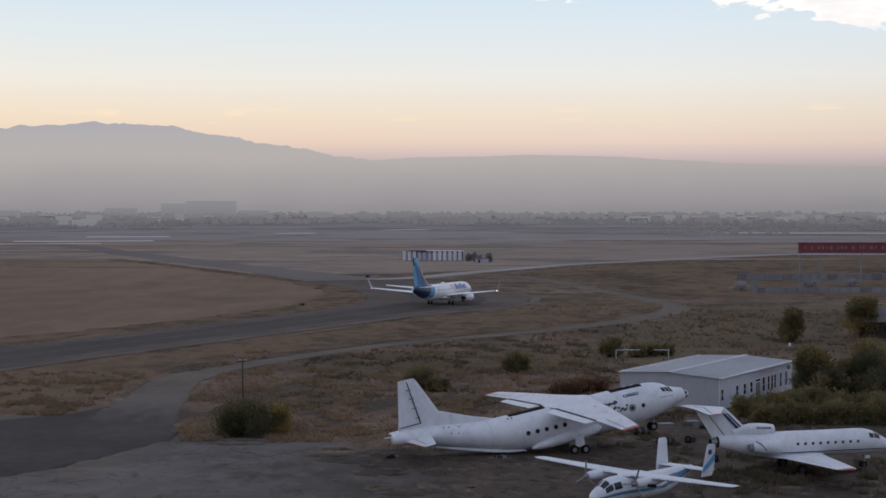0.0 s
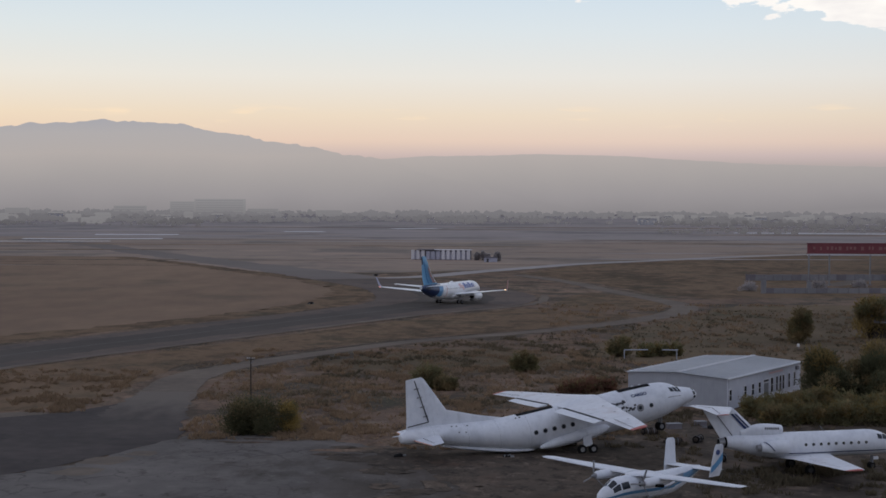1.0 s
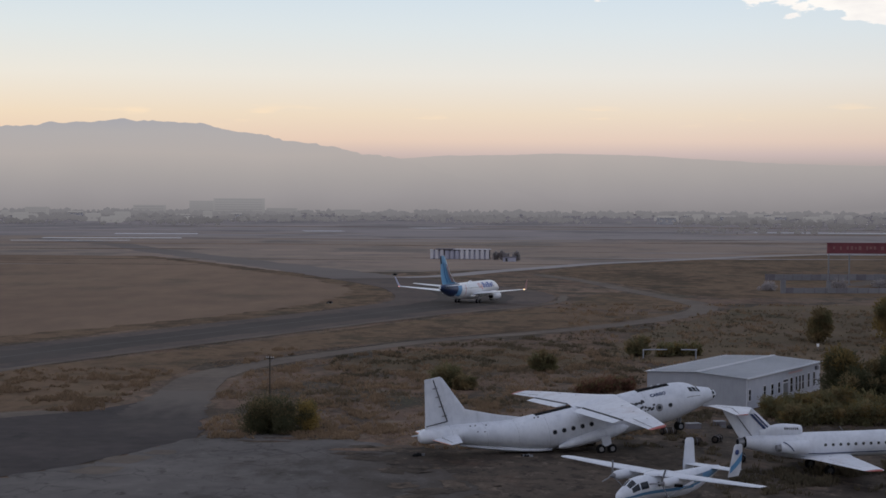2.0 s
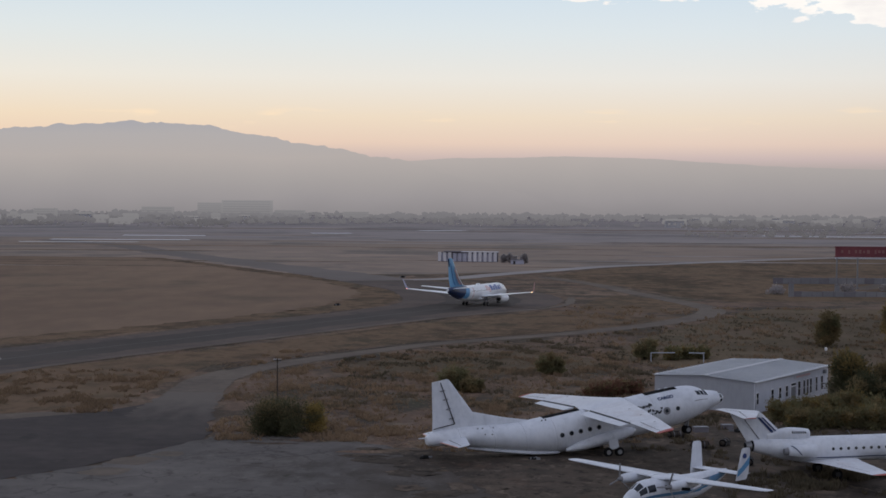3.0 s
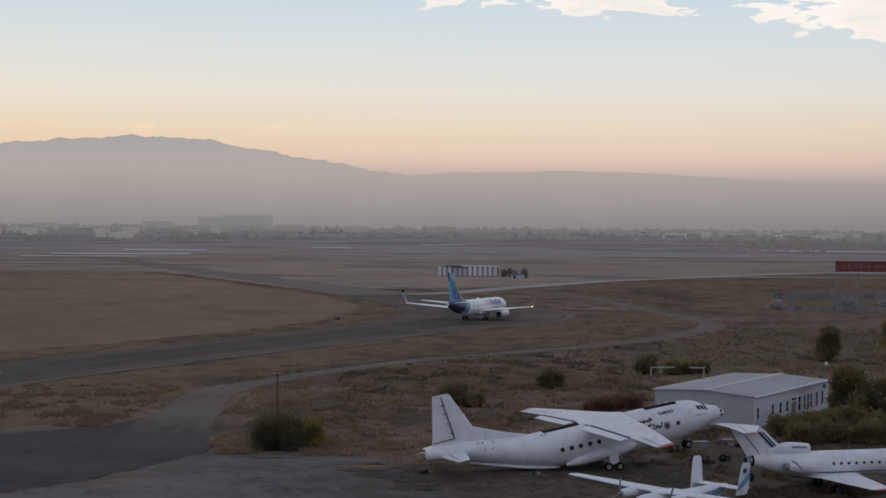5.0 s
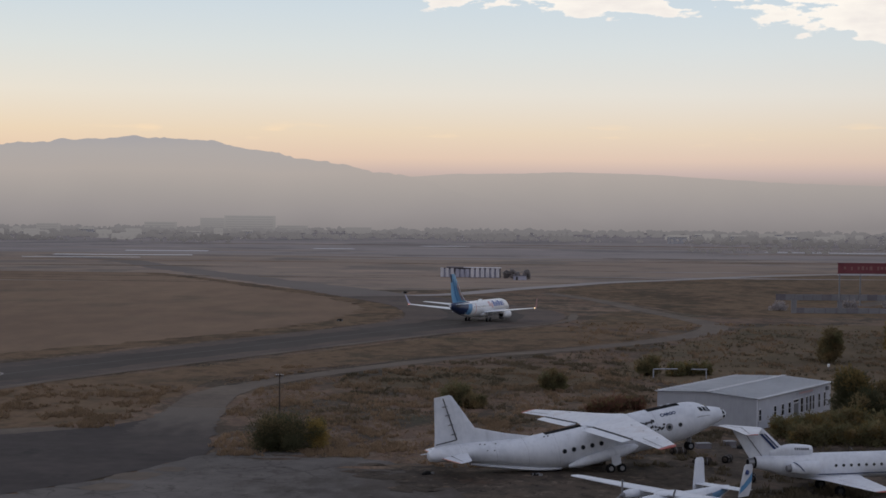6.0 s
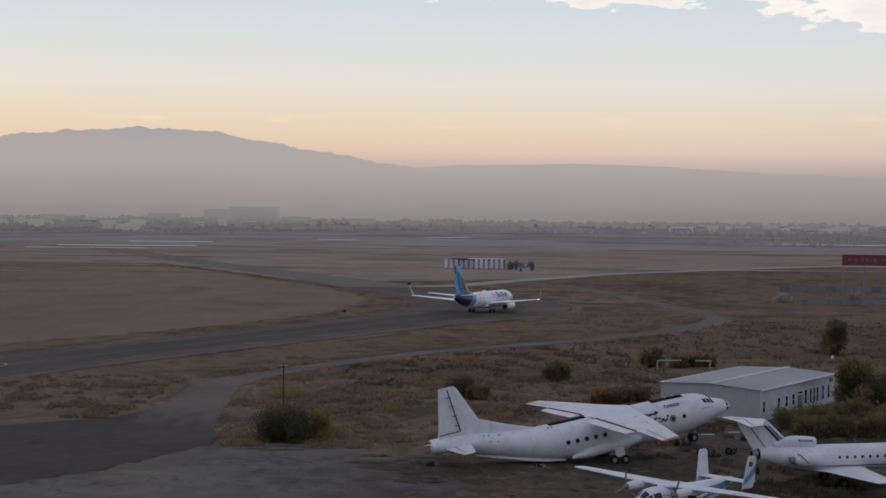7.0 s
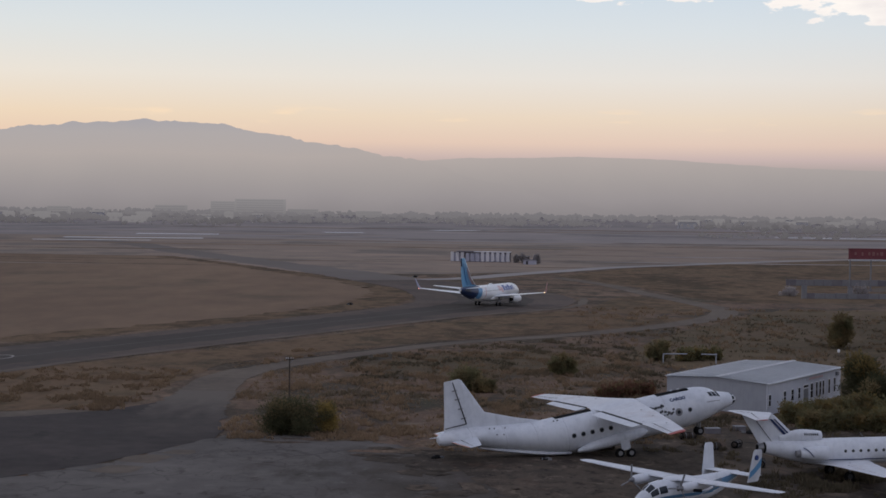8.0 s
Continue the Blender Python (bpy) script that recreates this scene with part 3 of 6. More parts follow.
# ---- ground, roads, distance ----
def sheet(name, pts, z, mat, label, category, rag=0.0, step=4.0, kind="structure", seed=0):
    """A thin flat piece of ground with an uneven rim."""
    rng = random.Random(seed)
    rim = []
    for (ax, ay), (bx, by) in zip(pts, pts[1:] + pts[:1]):
        k = max(1, int(math.hypot(bx - ax, by - ay) / step)) if rag else 1
        for i in range(k):
            rim.append((ax + (bx - ax) * i / k + rng.uniform(-rag, rag), ay + (by - ay) * i / k + rng.uniform(-rag, rag)))
    bm = bmesh.new()
    top = bm.faces.new([bm.verts.new((x, y, z)) for x, y in rim])
    if top.normal.z < 0:
        top.normal_flip()
    bmesh.ops.triangulate(bm, faces=[top])
    bmesh.ops.recalc_face_normals(bm, faces=bm.faces[:])
    if bm.faces[:][0].normal.z < 0:
        bmesh.ops.reverse_faces(bm, faces=bm.faces[:])
    ob = part(name, bm, mat)
    return tagged(ob, label, category, "", kind)


def smooth_line(pts, k=8):
    out = []
    p = [pts[0]] + list(pts) + [pts[-1]]
    for i in range(1, len(p) - 2):
        for j in range(k):
            t = j / k
            out.append(tuple(0.5 * (2 * b + (c - a) * t + (2 * a - 5 * b + 4 * c - d) * t * t + (3 * b - a - 3 * c + d) * t ** 3)
                             for a, b, c, d in zip(p[i - 1], p[i], p[i + 1], p[i + 2])))
    return out + [tuple(pts[-1])]


def ribbon(name, pts, z, mat, label, category, rag=0.2, k=10, kind="structure", thick=0.0, seed=0):
    """A strip along (x, y, width) points."""
    rng = random.Random(seed)
    line = smooth_line(pts, k)
    bm = bmesh.new()
    prev = None
    for i, (x, y, w) in enumerate(line):
        x2, y2, _ = line[min(i + 1, len(line) - 1)]
        x1, y1, _ = line[max(i - 1, 0)]
        d = Vector((x2 - x1, y2 - y1)).normalized()
        n = Vector((-d.y, d.x))
        a, b = w / 2 + rng.uniform(-rag, rag), w / 2 + rng.uniform(-rag, rag)
        cur = (bm.verts.new((x + n.x * a, y + n.y * a, z)), bm.verts.new((x - n.x * b, y - n.y * b, z)))
        if prev:
            bm.faces.new((prev[0], prev[1], cur[1], cur[0]))
        prev = cur
    if thick:
        r = bmesh.ops.extrude_face_region(bm, geom=bm.faces[:])
        bmesh.ops.translate(bm, vec=(0, 0, -thick), verts=[v for v in r["geom"] if isinstance(v, bmesh.types.BMVert)])
    bmesh.ops.recalc_face_normals(bm, faces=bm.faces[:])
    return tagged(part(name, bm, mat), label, category, "", kind)


bm = bmesh.new()
rings = []
for r in (0, 60, 120, 200, 300, 450, 700, 1200, 2200, 4200, 8000, 16000):
    rings.append([bm.verts.new((r * math.cos(a * math.tau / 48), r * math.sin(a * math.tau / 48), 0)) for a in range(48 if r else 1)])
for a in range(48):
    bm.faces.new((rings[0][0], rings[1][a], rings[1][(a + 1) % 48]))
    for i in range(1, len(rings) - 1):
        bm.faces.new((rings[i][a], rings[i + 1][a], rings[i + 1][(a + 1) % 48], rings[i][(a + 1) % 48]))
tagged(part("ground", bm, M["steppe"]), "dry brown steppe ground with sparse grass", "ground", "", "structure")

# far ground pieces carry the haze's paling in their colour
sheet("dusty_plain", [(-5000, 1500), (-1500, 1330), (-300, 1290), (200, 1180), (700, 1150), (5000, 1300), (9000, 9000), (-9000, 9000)], 0.03, M["hazeplain"],
      "pale grey plain far across the airfield, tinted with haze", "plain", 14, 90)
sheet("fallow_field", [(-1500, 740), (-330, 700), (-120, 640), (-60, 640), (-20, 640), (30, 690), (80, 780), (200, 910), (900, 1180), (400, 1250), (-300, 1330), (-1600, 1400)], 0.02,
      M["farfield"], "wide fallow field beside the taxiway, greyed with painted haze", "field", 3, 40)
sheet("dry_field", [(-600, 330), (-82, 308), (-66, 342), (-48, 378), (-34, 412), (-23, 440), (-21, 475), (-27, 525), (-44, 578), (-76, 655), (-118, 750), (-150, 815), (-620, 850)], 0.022,
      M["verge"], "fringe of olive-brown grass round the mown field", "field", 1.2, 5, seed=12)
sheet("dry_field", [(-600, 340), (-92, 318), (-73, 350), (-56, 388), (-45, 416), (-38, 442), (-34, 478), (-37, 528), (-53, 578), (-86, 655), (-128, 750), (-162, 815), (-620, 850)], 0.025,
      M["gold"], "golden-brown mown dry grass field beside the taxiway", "field", 2.2, 4)
sheet("dry_field", [(25, 640), (45, 560), (56, 500), (68, 470), (110, 480), (230, 540), (420, 620), (420, 990), (200, 895), (120, 815), (60, 735)], 0.028,
      M["verge"], "brown rough grassland between the roads", "field", 2, 10, seed=4)
sheet("grass_verge", [(-80, 245), (-64, 270), (-50, 292), (-34, 328), (-12, 375), (3, 402), (18, 424), (40, 400), (48, 405), (30, 370), (10, 344), (-10, 324), (-30, 295), (-42, 272), (-44, 240), (-47, 214), (-60, 205), (-90, 212)],
      0.03, M["verge"], "strip of dry yellowed grass between road and taxiway", "verge", 0.5, 4, seed=2)
sheet("grass_island", [(34, 415), (52, 424), (56, 445), (50, 480), (40, 500), (33, 480), (28, 452), (24, 430)], 0.03, M["verge"],
      "island of brown grass inside the road bend", "verge", 0.4, 4, seed=9)

ribbon("taxiway", [(-140, 130, 27), (-100, 220, 27), (-73, 287, 27), (-54, 328, 27), (-37, 366, 28), (-18, 407, 30), (-1, 446, 40), (0, 490, 44), (-12, 535, 36), (-33, 585, 30)],
       0.06, M["asphalt"], "broad grey asphalt taxiway curving across dry grass", "taxiway", 0.25, thick=0.05)
ribbon("taxiway", [(-31.5, 581, 29), (-62, 660, 24), (-102, 755, 21), (-158, 890, 20), (-222, 1060, 20), (-300, 1200, 20)], 0.058, M["farasphalt"], "far stretch of the asphalt taxiway, paled with painted haze", "taxiway", 1.6)
ribbon("tyre_band", [(-140, 130, 15), (-100, 220, 15), (-73, 287, 15), (-54, 328, 15), (-37, 366, 15), (-18, 407, 16), (-1, 446, 20), (0, 490, 20), (-12, 535, 14)], 0.066, M["tyre"], "dark worn band along the taxiway's middle", "tyre marks", 0.9, seed=14)
ribbon("taxiway_shoulder", [(-138, 126, 2.2), (-86, 222, 2.2), (-61, 281, 2.2), (-42, 322, 2.2), (-24, 360, 2.2), (-4, 400, 2.2), (14, 427, 2.4), (23, 450, 2.4), (26, 485, 2)],
       0.075, M["road"], "pale dusty edge strip of the taxiway", "road edge", 0.35)
ribbon("taxiway_line", [(-140, 130, .35), (-100, 220, .35), (-73, 287, .35), (-54, 328, .35), (-37, 366, .35), (-18, 407, .35), (-1, 446, .35), (0, 490, .35), (-12, 535, .35), (-33, 585, .35), (-66, 660, .35)],
       0.072, M["line"], "faded centre line on the taxiway", "road marking", 0.03)
ribbon("perimeter_road", [(-37, 200, 9), (-37, 217, 8.5), (-38, 236, 7.5), (-38.2, 249, 7), (-36, 262, 6.5), (-31.5, 274, 5.5), (-24, 289.5, 4.8), (-8.6, 317, 4.6), (1.7, 329, 4.8), (13, 341, 5), (25, 356, 5.5), (39, 378, 6), (51, 403, 7), (57, 425, 7), (57.5, 445, 6.5), (53, 475, 6), (46, 515, 6), (38, 570, 6), (24, 622, 6)],
       0.05, M["road"], "narrow pale worn road curving through dry grass", "road", 0.2, thick=0.04, seed=3)
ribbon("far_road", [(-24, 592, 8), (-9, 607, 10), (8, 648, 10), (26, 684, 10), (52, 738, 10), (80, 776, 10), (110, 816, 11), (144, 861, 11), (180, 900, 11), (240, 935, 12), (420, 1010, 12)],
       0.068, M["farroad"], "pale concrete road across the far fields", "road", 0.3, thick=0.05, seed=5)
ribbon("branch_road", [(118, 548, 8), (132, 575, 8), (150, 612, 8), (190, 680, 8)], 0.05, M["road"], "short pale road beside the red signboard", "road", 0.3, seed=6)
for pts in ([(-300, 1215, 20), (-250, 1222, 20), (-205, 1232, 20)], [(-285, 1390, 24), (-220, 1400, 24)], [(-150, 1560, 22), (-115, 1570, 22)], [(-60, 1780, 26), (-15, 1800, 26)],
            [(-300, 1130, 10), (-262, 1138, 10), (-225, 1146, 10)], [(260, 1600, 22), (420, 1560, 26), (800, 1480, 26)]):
    ribbon("runway_strip", pts, 0.09, M["glare"], "bright pale strip far across the airfield, glare in its colour", "runway", 0.6)

sheet("asphalt_apron", [(-130, 130), (-130, 205), (-70, 200), (-52, 204), (-46, 208.5), (-41.5, 218), (-33, 214), (-32.5, 204), (-29, 193), (-29.6, 186), (-33, 177), (-37, 167), (-42, 160), (-60, 130), (-75, 90), (-130, 90)], 0.055,
      M["tar"], "dark patched asphalt apron with a broken rim", "apron", 0.35, 2, seed=1)
sheet("concrete_apron", [(-75, 92), (-60, 130), (-42, 159.5), (-37, 166.5), (-33, 176.5), (-29.3, 186), (-27, 191), (-20, 189), (-13, 185), (-6, 179), (2, 174), (7, 167), (12, 155), (13, 138), (8, 100), (5, 60), (-60, 55)], 0.045,
      M["concrete"], "old cracked concrete apron stained with dirt", "apron", 0.9, 1.5, seed=7)
for i, (x, y, r) in enumerate([(-35, 162.5, 1.6), (-33.6, 169.5, 1.8), (-31.2, 174.5, 1.2)]):
    sheet("concrete_patch", [(x + r * (1.7 if a % 2 else 1.2) * math.cos(a * math.tau / 9), y + 1.6 * r * math.sin(a * math.tau / 9)) for a in range(9)], 0.062,
          M["road"], "pale broken concrete patch at the apron rim", "patch", 0.3, 1, seed=20 + i)


# far hills, out of the dusk haze
def profile(x, knots):
    for (a, ha), (b, hb) in zip(knots, knots[1:]):
        if a <= x <= b:
            t = (x - a) / (b - a)
            return ha + (hb - ha) * t
    return knots[0][1] if x < knots[0][0] else knots[-1][1]


hills = [(-2600, 150), (-1900, 200), (-1300, 216), (-1146, 235), (-930, 242), (-845, 244), (-720, 235), (-640, 216), (-540, 204), (-500, 192), (-425, 185), (-385, 173), (-330, 166), (-260, 157), (-190, 143), (-110, 120), (20, 84), (150, 52), (300, 22), (420, -5), (2600, -5)]
bm = bmesh.new()
prev = None
for i in range(521):
    x = -2600 + 10 * i
    h = profile(x, hills) + 8 * (noise.noise((x / 110, 0, 0)) + 0.7 * noise.noise((x / 38, 3, 0)) + 0.5 * noise.noise((x / 14, 7, 0)))
    col = [bm.verts.new((x, 4500 + d + 30 * noise.noise((x / 150, d, 5)), -5 + (h + 5) * s + (14 * noise.noise((x / 90, d / 40, 2)) if 0 < s < 1 else 0))) for d, s in ((0, 0), (40, 0.35), (80, 0.7), (120, 1.0), (200, 0.5))]
    if prev:
        for j in range(4):
            bm.faces.new((prev[j], col[j], col[j + 1], prev[j + 1]))
    prev = col
# evening haze painted into the emission colour of both hill ranges
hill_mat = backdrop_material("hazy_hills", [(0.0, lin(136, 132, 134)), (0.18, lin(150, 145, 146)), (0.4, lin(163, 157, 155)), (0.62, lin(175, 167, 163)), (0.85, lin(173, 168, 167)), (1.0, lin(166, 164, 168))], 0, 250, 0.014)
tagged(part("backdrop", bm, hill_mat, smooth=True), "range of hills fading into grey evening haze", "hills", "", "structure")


# a second, fainter range farther off
far_range = [(-2600, 120), (-500, 140), (-200, 153), (30, 161), (260, 166), (490, 162), (710, 147), (950, 139), (1300, 133), (2600, 120)]
bm = bmesh.new()
prev = None
for i in range(261):
    x = -2600 + 20 * i
    h = profile(x, far_range) + 5 * (noise.noise((x / 130, 40, 0)) + 0.6 * noise.noise((x / 45, 43, 0)))
    col = [bm.verts.new((x, 4760 + d, -5 + (h + 5) * s)) for d, s in ((0, 0), (40, 0.4), (80, 0.75), (110, 1.0), (150, 0.6))]
    if prev:
        for j in range(4):
            bm.faces.new((prev[j], col[j], col[j + 1], prev[j + 1]))
    prev = col
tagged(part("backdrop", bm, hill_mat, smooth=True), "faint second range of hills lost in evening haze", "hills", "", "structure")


# far tree belts: rows of lumpy crowns
def lump_template():
    b = bmesh.new()
    bmesh.ops.create_icosphere(b, subdivisions=1, radius=1.0)
    v = np.array([p.co[:] for p in b.verts])
    f = np.array([[p.index for p in q.verts] for q in b.faces])
    b.free()
    return v, f


LUMP_V, LUMP_F = lump_template()


def lumps(name, spots, mat, label, category):
    """spots: x, y, half-width, height."""
    rng = np.random.default_rng(11)
    vs, fs = [], []
    for i, (x, y, w, h) in enumerate(spots):
        v = LUMP_V * (w, w, h * 0.55) * rng.uniform(0.5, 1.45, (len(LUMP_V), 1)) + (x, y, h * 0.48)
        v[:, 2] = np.maximum(v[:, 2], 0)
        vs.append(v)
        fs.append(LUMP_F + i * len(LUMP_V))
    me = bpy.data.meshes.new(name)
    me.from_pydata(np.concatenate(vs).tolist(), [], np.concatenate(fs).tolist())
    me.materials.append(mat)
    return tagged(new(name, me), label, category, "", "stuff")


def belt(y0, y1, x0, x1, count, low, high, seed):
    rng = random.Random(seed)
    out = []
    for _ in range(count):
        x = rng.uniform(x0, x1)
        y = rng.uniform(y0, y1)
        if noise.noise((x / 160, y / 400, seed)) < -0.12:
            continue
        h = rng.uniform(low, high) * (1 + 0.5 * noise.noise((x / 60, y / 300, seed + 5)))
        out.append((x, y, h * rng.uniform(0.45, 0.9), h))
    return out


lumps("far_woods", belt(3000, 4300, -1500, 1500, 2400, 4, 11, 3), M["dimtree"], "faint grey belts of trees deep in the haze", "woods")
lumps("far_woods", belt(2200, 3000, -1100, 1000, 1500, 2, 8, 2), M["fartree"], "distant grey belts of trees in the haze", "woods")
lumps("far_woods", belt(1900, 2300, -900, -250, 420, 2, 7, 1) + belt(1500, 1750, 180, 700, 150, 1.5, 4, 4) + belt(1750, 2300, 250, 900, 560, 2, 6, 5), M["neartree"], "scattered trees beyond the airfield, greyed with painted haze", "woods")

# long stripes of other growth across the plain, and low scrub along them
rng = random.Random(31)
for k in range(44):
    y = 700 * (2.9 ** rng.random())
    x = rng.uniform(-0.3, 0.3) * y
    if -0.17 < x / y < 0.02 and y < 1000:
        continue
    ln = y * rng.uniform(0.04, 0.16)
    w = y * y / 80000 * rng.uniform(0.5, 1.6)
    tilt = rng.uniform(-0.12, 0.12)
    key = rng.choice(("steppe", "farfield", "hazeplain", "verge", "gold")) if y < 1250 else rng.choice(("farfield", "hazeplain", "farfield", "gold"))
    ribbon("field_strip", [(x - ln, y - ln * tilt, w * 0.3), (x - ln * 0.3, y, w), (x + ln * 0.4, y + ln * tilt * 0.5, w * 0.9), (x + ln, y + ln * tilt, w * 0.2)], 0.035 + 0.0012 * k, M[key],
           "strip of differently coloured dry growth", "field", w * 0.12, seed=k)

# drifts of dirt over the concrete's rim
for i, (x, y, a, b) in enumerate([(2, 172, 7, 3.5), (8, 164, 5, 6), (11, 152, 4, 7), (-8, 178, 6, 1.6), (-16, 186, 5, 1.4), (-3, 166, 3, 1.5), (6, 145, 4, 5), (-22, 183, 3, 1)]):
    sheet("dirt_drift", [(x + a * (1 + 0.3 * math.sin(3 * t + i)) * math.cos(t), y + b * (1 + 0.3 * math.cos(2 * t + i)) * math.sin(t)) for t in np.linspace(0, math.tau, 15)[:-1]], 0.052 + 0.001 * i,
          M["steppe"], "drift of brown dirt over the apron's rim", "dirt", 0.4, 1, seed=50 + i)

sheet("scrubland", [(22, 292), (30, 330), (44, 372), (56, 398), (64, 425), (75, 440), (130, 445), (180, 430), (170, 330), (120, 270), (70, 250), (52, 248), (38, 262)], 0.034, M["scrubland"],
      "dark low scrubland behind the hangar", "scrubland", 1.1, 4, seed=61)
sheet("scrubland", [(-24, 268), (-12, 292), (2, 305), (16, 300), (20, 280), (8, 262), (-8, 255)], 0.032, M["scrubland"], "dark low scrubland between the roads", "scrubland", 0.9, 3, seed=62)

sheet("trodden_ground", [(-9, 177), (-2, 181), (8, 186), (18, 197), (30, 203), (46, 204), (64, 198), (78, 176), (66, 128), (30, 112), (4, 112), (3, 130), (2, 146), (0, 157), (-3, 166)], 0.064, M["darksoil"],
      "dark trodden soil with weeds under the parked airplanes", "soil", 1.0, 1.5, seed=63)
sheet("concrete_strip", [(-66, 203.5), (-57, 206), (-50.5, 209), (-47.5, 207.5), (-53, 202.5), (-58, 199), (-66, 196)], 0.061, M["road"], "pale broken concrete strip at the apron's rim", "patch", 0.4, 1.5, seed=65)
for k, (x, y, a, b, key) in enumerate([(-37.5, 213, 4.2, 5, "road"), (-41, 208, 3, 2.5, "tar")]):
    sheet("worn_patch", [(x + a * (1 + 0.35 * math.sin(3 * t + k)) * math.cos(t), y + b * (1 + 0.35 * math.cos(2 * t + k)) * math.sin(t)) for t in np.linspace(0, math.tau, 17)[:-1]], 0.0565 + 0.0008 * k,
          M[key], "worn grey patch where the road meets the apron", "patch", 0.5, 1, seed=70 + k)

ribbon("road_mouth", [(-38, 232, 7.0), (-37.6, 222, 8.2), (-37, 212, 9.6), (-36.4, 203, 10.5), (-36, 194, 10), (-36, 188, 8)], 0.0585, M["mouth"], "dusty road mouth fading into the dark apron", "road", 0.5, seed=67)
rng = random.Random(19)
for k in range(34):
    y = rng.uniform(128, 180)
    x = float(np.interp(y, [128, 146, 157, 166, 178], [2, 0, -2, -5, -10])) + rng.gauss(-1.5, 2.5)
    a, b = rng.uniform(0.5, 2.2), rng.uniform(0.8, 2.6)
    sheet("dirt_drift", [(x + a * rng.uniform(0.6, 1.3) * math.cos(t), y + b * rng.uniform(0.6, 1.3) * math.sin(t)) for t in np.linspace(0, math.tau, 12)[:-1]], 0.066 + 0.0005 * k,
          M["darksoil"], "scattered dark dirt on the cracked concrete", "dirt", 0.2, 0.7, seed=300 + k)


def beside(pts, d, w):
    """Points set off sideways from a line, to its left for d above zero."""
    out = []
    for k, (x, y) in enumerate(pts):
        ax, ay = pts[max(k - 1, 0)]
        bx, by = pts[min(k + 1, len(pts) - 1)]
        ln = math.hypot(bx - ax, by - ay)
        out.append((x - (by - ay) / ln * d, y + (bx - ax) / ln * d, w))
    return out


# narrow dark band set off to the road's left
ribbon("road_ditch", beside([(-35.6, 263), (-31.5, 274), (-24, 289.5), (-8.6, 317), (1.7, 329), (13, 341), (25, 356)], 3.0, 0.9), 0.053, M["darksoil"], "dark narrow band along the road's edge", "ditch", 0.35, seed=66)
bm = bmesh.new()
ring = [[bm.verts.new((-78.6 + r * math.cos(t), 277 + 2.2 * r * math.sin(t), 0.078)) for r in (1.6, 1.95)] for t in np.linspace(0, math.tau, 41)[:-1]]
for k in range(40):
    bm.faces.new((ring[k][0], ring[k][1], ring[(k + 1) % 40][1], ring[(k + 1) % 40][0]))
tagged(part("taxiway_marking", bm, M["farroad"]), "pale painted ring on the taxiway", "road marking", "", "structure")

# ---- aircraft: x forward from the nose, y to port, z up from the wheels ----
def at_station(st, x):
    """Centre height, half-width, upper and lower half-height at x."""
    for a, b in zip(st, st[1:]):
        if b[0] <= x <= a[0]:
            t = (a[0] - x) / ((a[0] - b[0]) or 1.0)
            return tuple(p + (q - p) * t for p, q in zip(a[1:], b[1:]))
    return st[0][1:] if x > st[0][0] else st[-1][1:]


def skin(st, x, ang, off=0.0):
    """A point of the hull: ang in degrees up from the starboard side (180: port side)."""
    zc, w, up, dn = at_station(st, x)
    c, s = math.cos(radians(ang)), math.sin(radians(ang))
    return Vector((x, -(w + off) * c, zc + ((up if s > 0 else dn) + off) * s))


def dense(st, step):
    """More stations along smooth curves."""
    out = []
    n = len(st)
    for i in range(n - 1):
        p0, p1, p2, p3 = st[max(i - 1, 0)], st[i], st[i + 1], st[min(i + 2, n - 1)]
        k = max(1, round(abs(p2[0] - p1[0]) / step))
        for j in range(k):
            t = j / k
            h = [(2 * t ** 3 - 3 * t * t + 1), (t ** 3 - 2 * t * t + t), (3 * t * t - 2 * t ** 3), (t ** 3 - t * t)]
            row = [p1[0] + (p2[0] - p1[0]) * t]
            for m in range(1, 5):
                d1 = (p2[m] - p0[m]) / ((p2[0] - p0[0]) or 1) * (p2[0] - p1[0])
                d2 = (p3[m] - p1[m]) / ((p3[0] - p1[0]) or 1) * (p2[0] - p1[0])
                row.append(h[0] * p1[m] + h[1] * d1 + h[2] * p2[m] + h[3] * d2)
            out.append(tuple(row))
    return out + [st[-1]]


def hull(st, n=28, pick=None):
    bm = bmesh.new()
    prev = None
    for s in st:
        ring = [bm.verts.new(skin([s, s], s[0], 360 * i / n)) for i in range(n)]
        if prev:
            for i in range(n):
                f = bm.faces.new((prev[i], prev[(i + 1) % n], ring[(i + 1) % n], ring[i]))
                if pick:
                    f.material_index = pick(f.calc_center_median())
        else:
            bm.faces.new(ring[::-1])
        prev = ring
    bm.faces.new(prev)
    bmesh.ops.recalc_face_normals(bm, faces=bm.faces[:])
    return bm


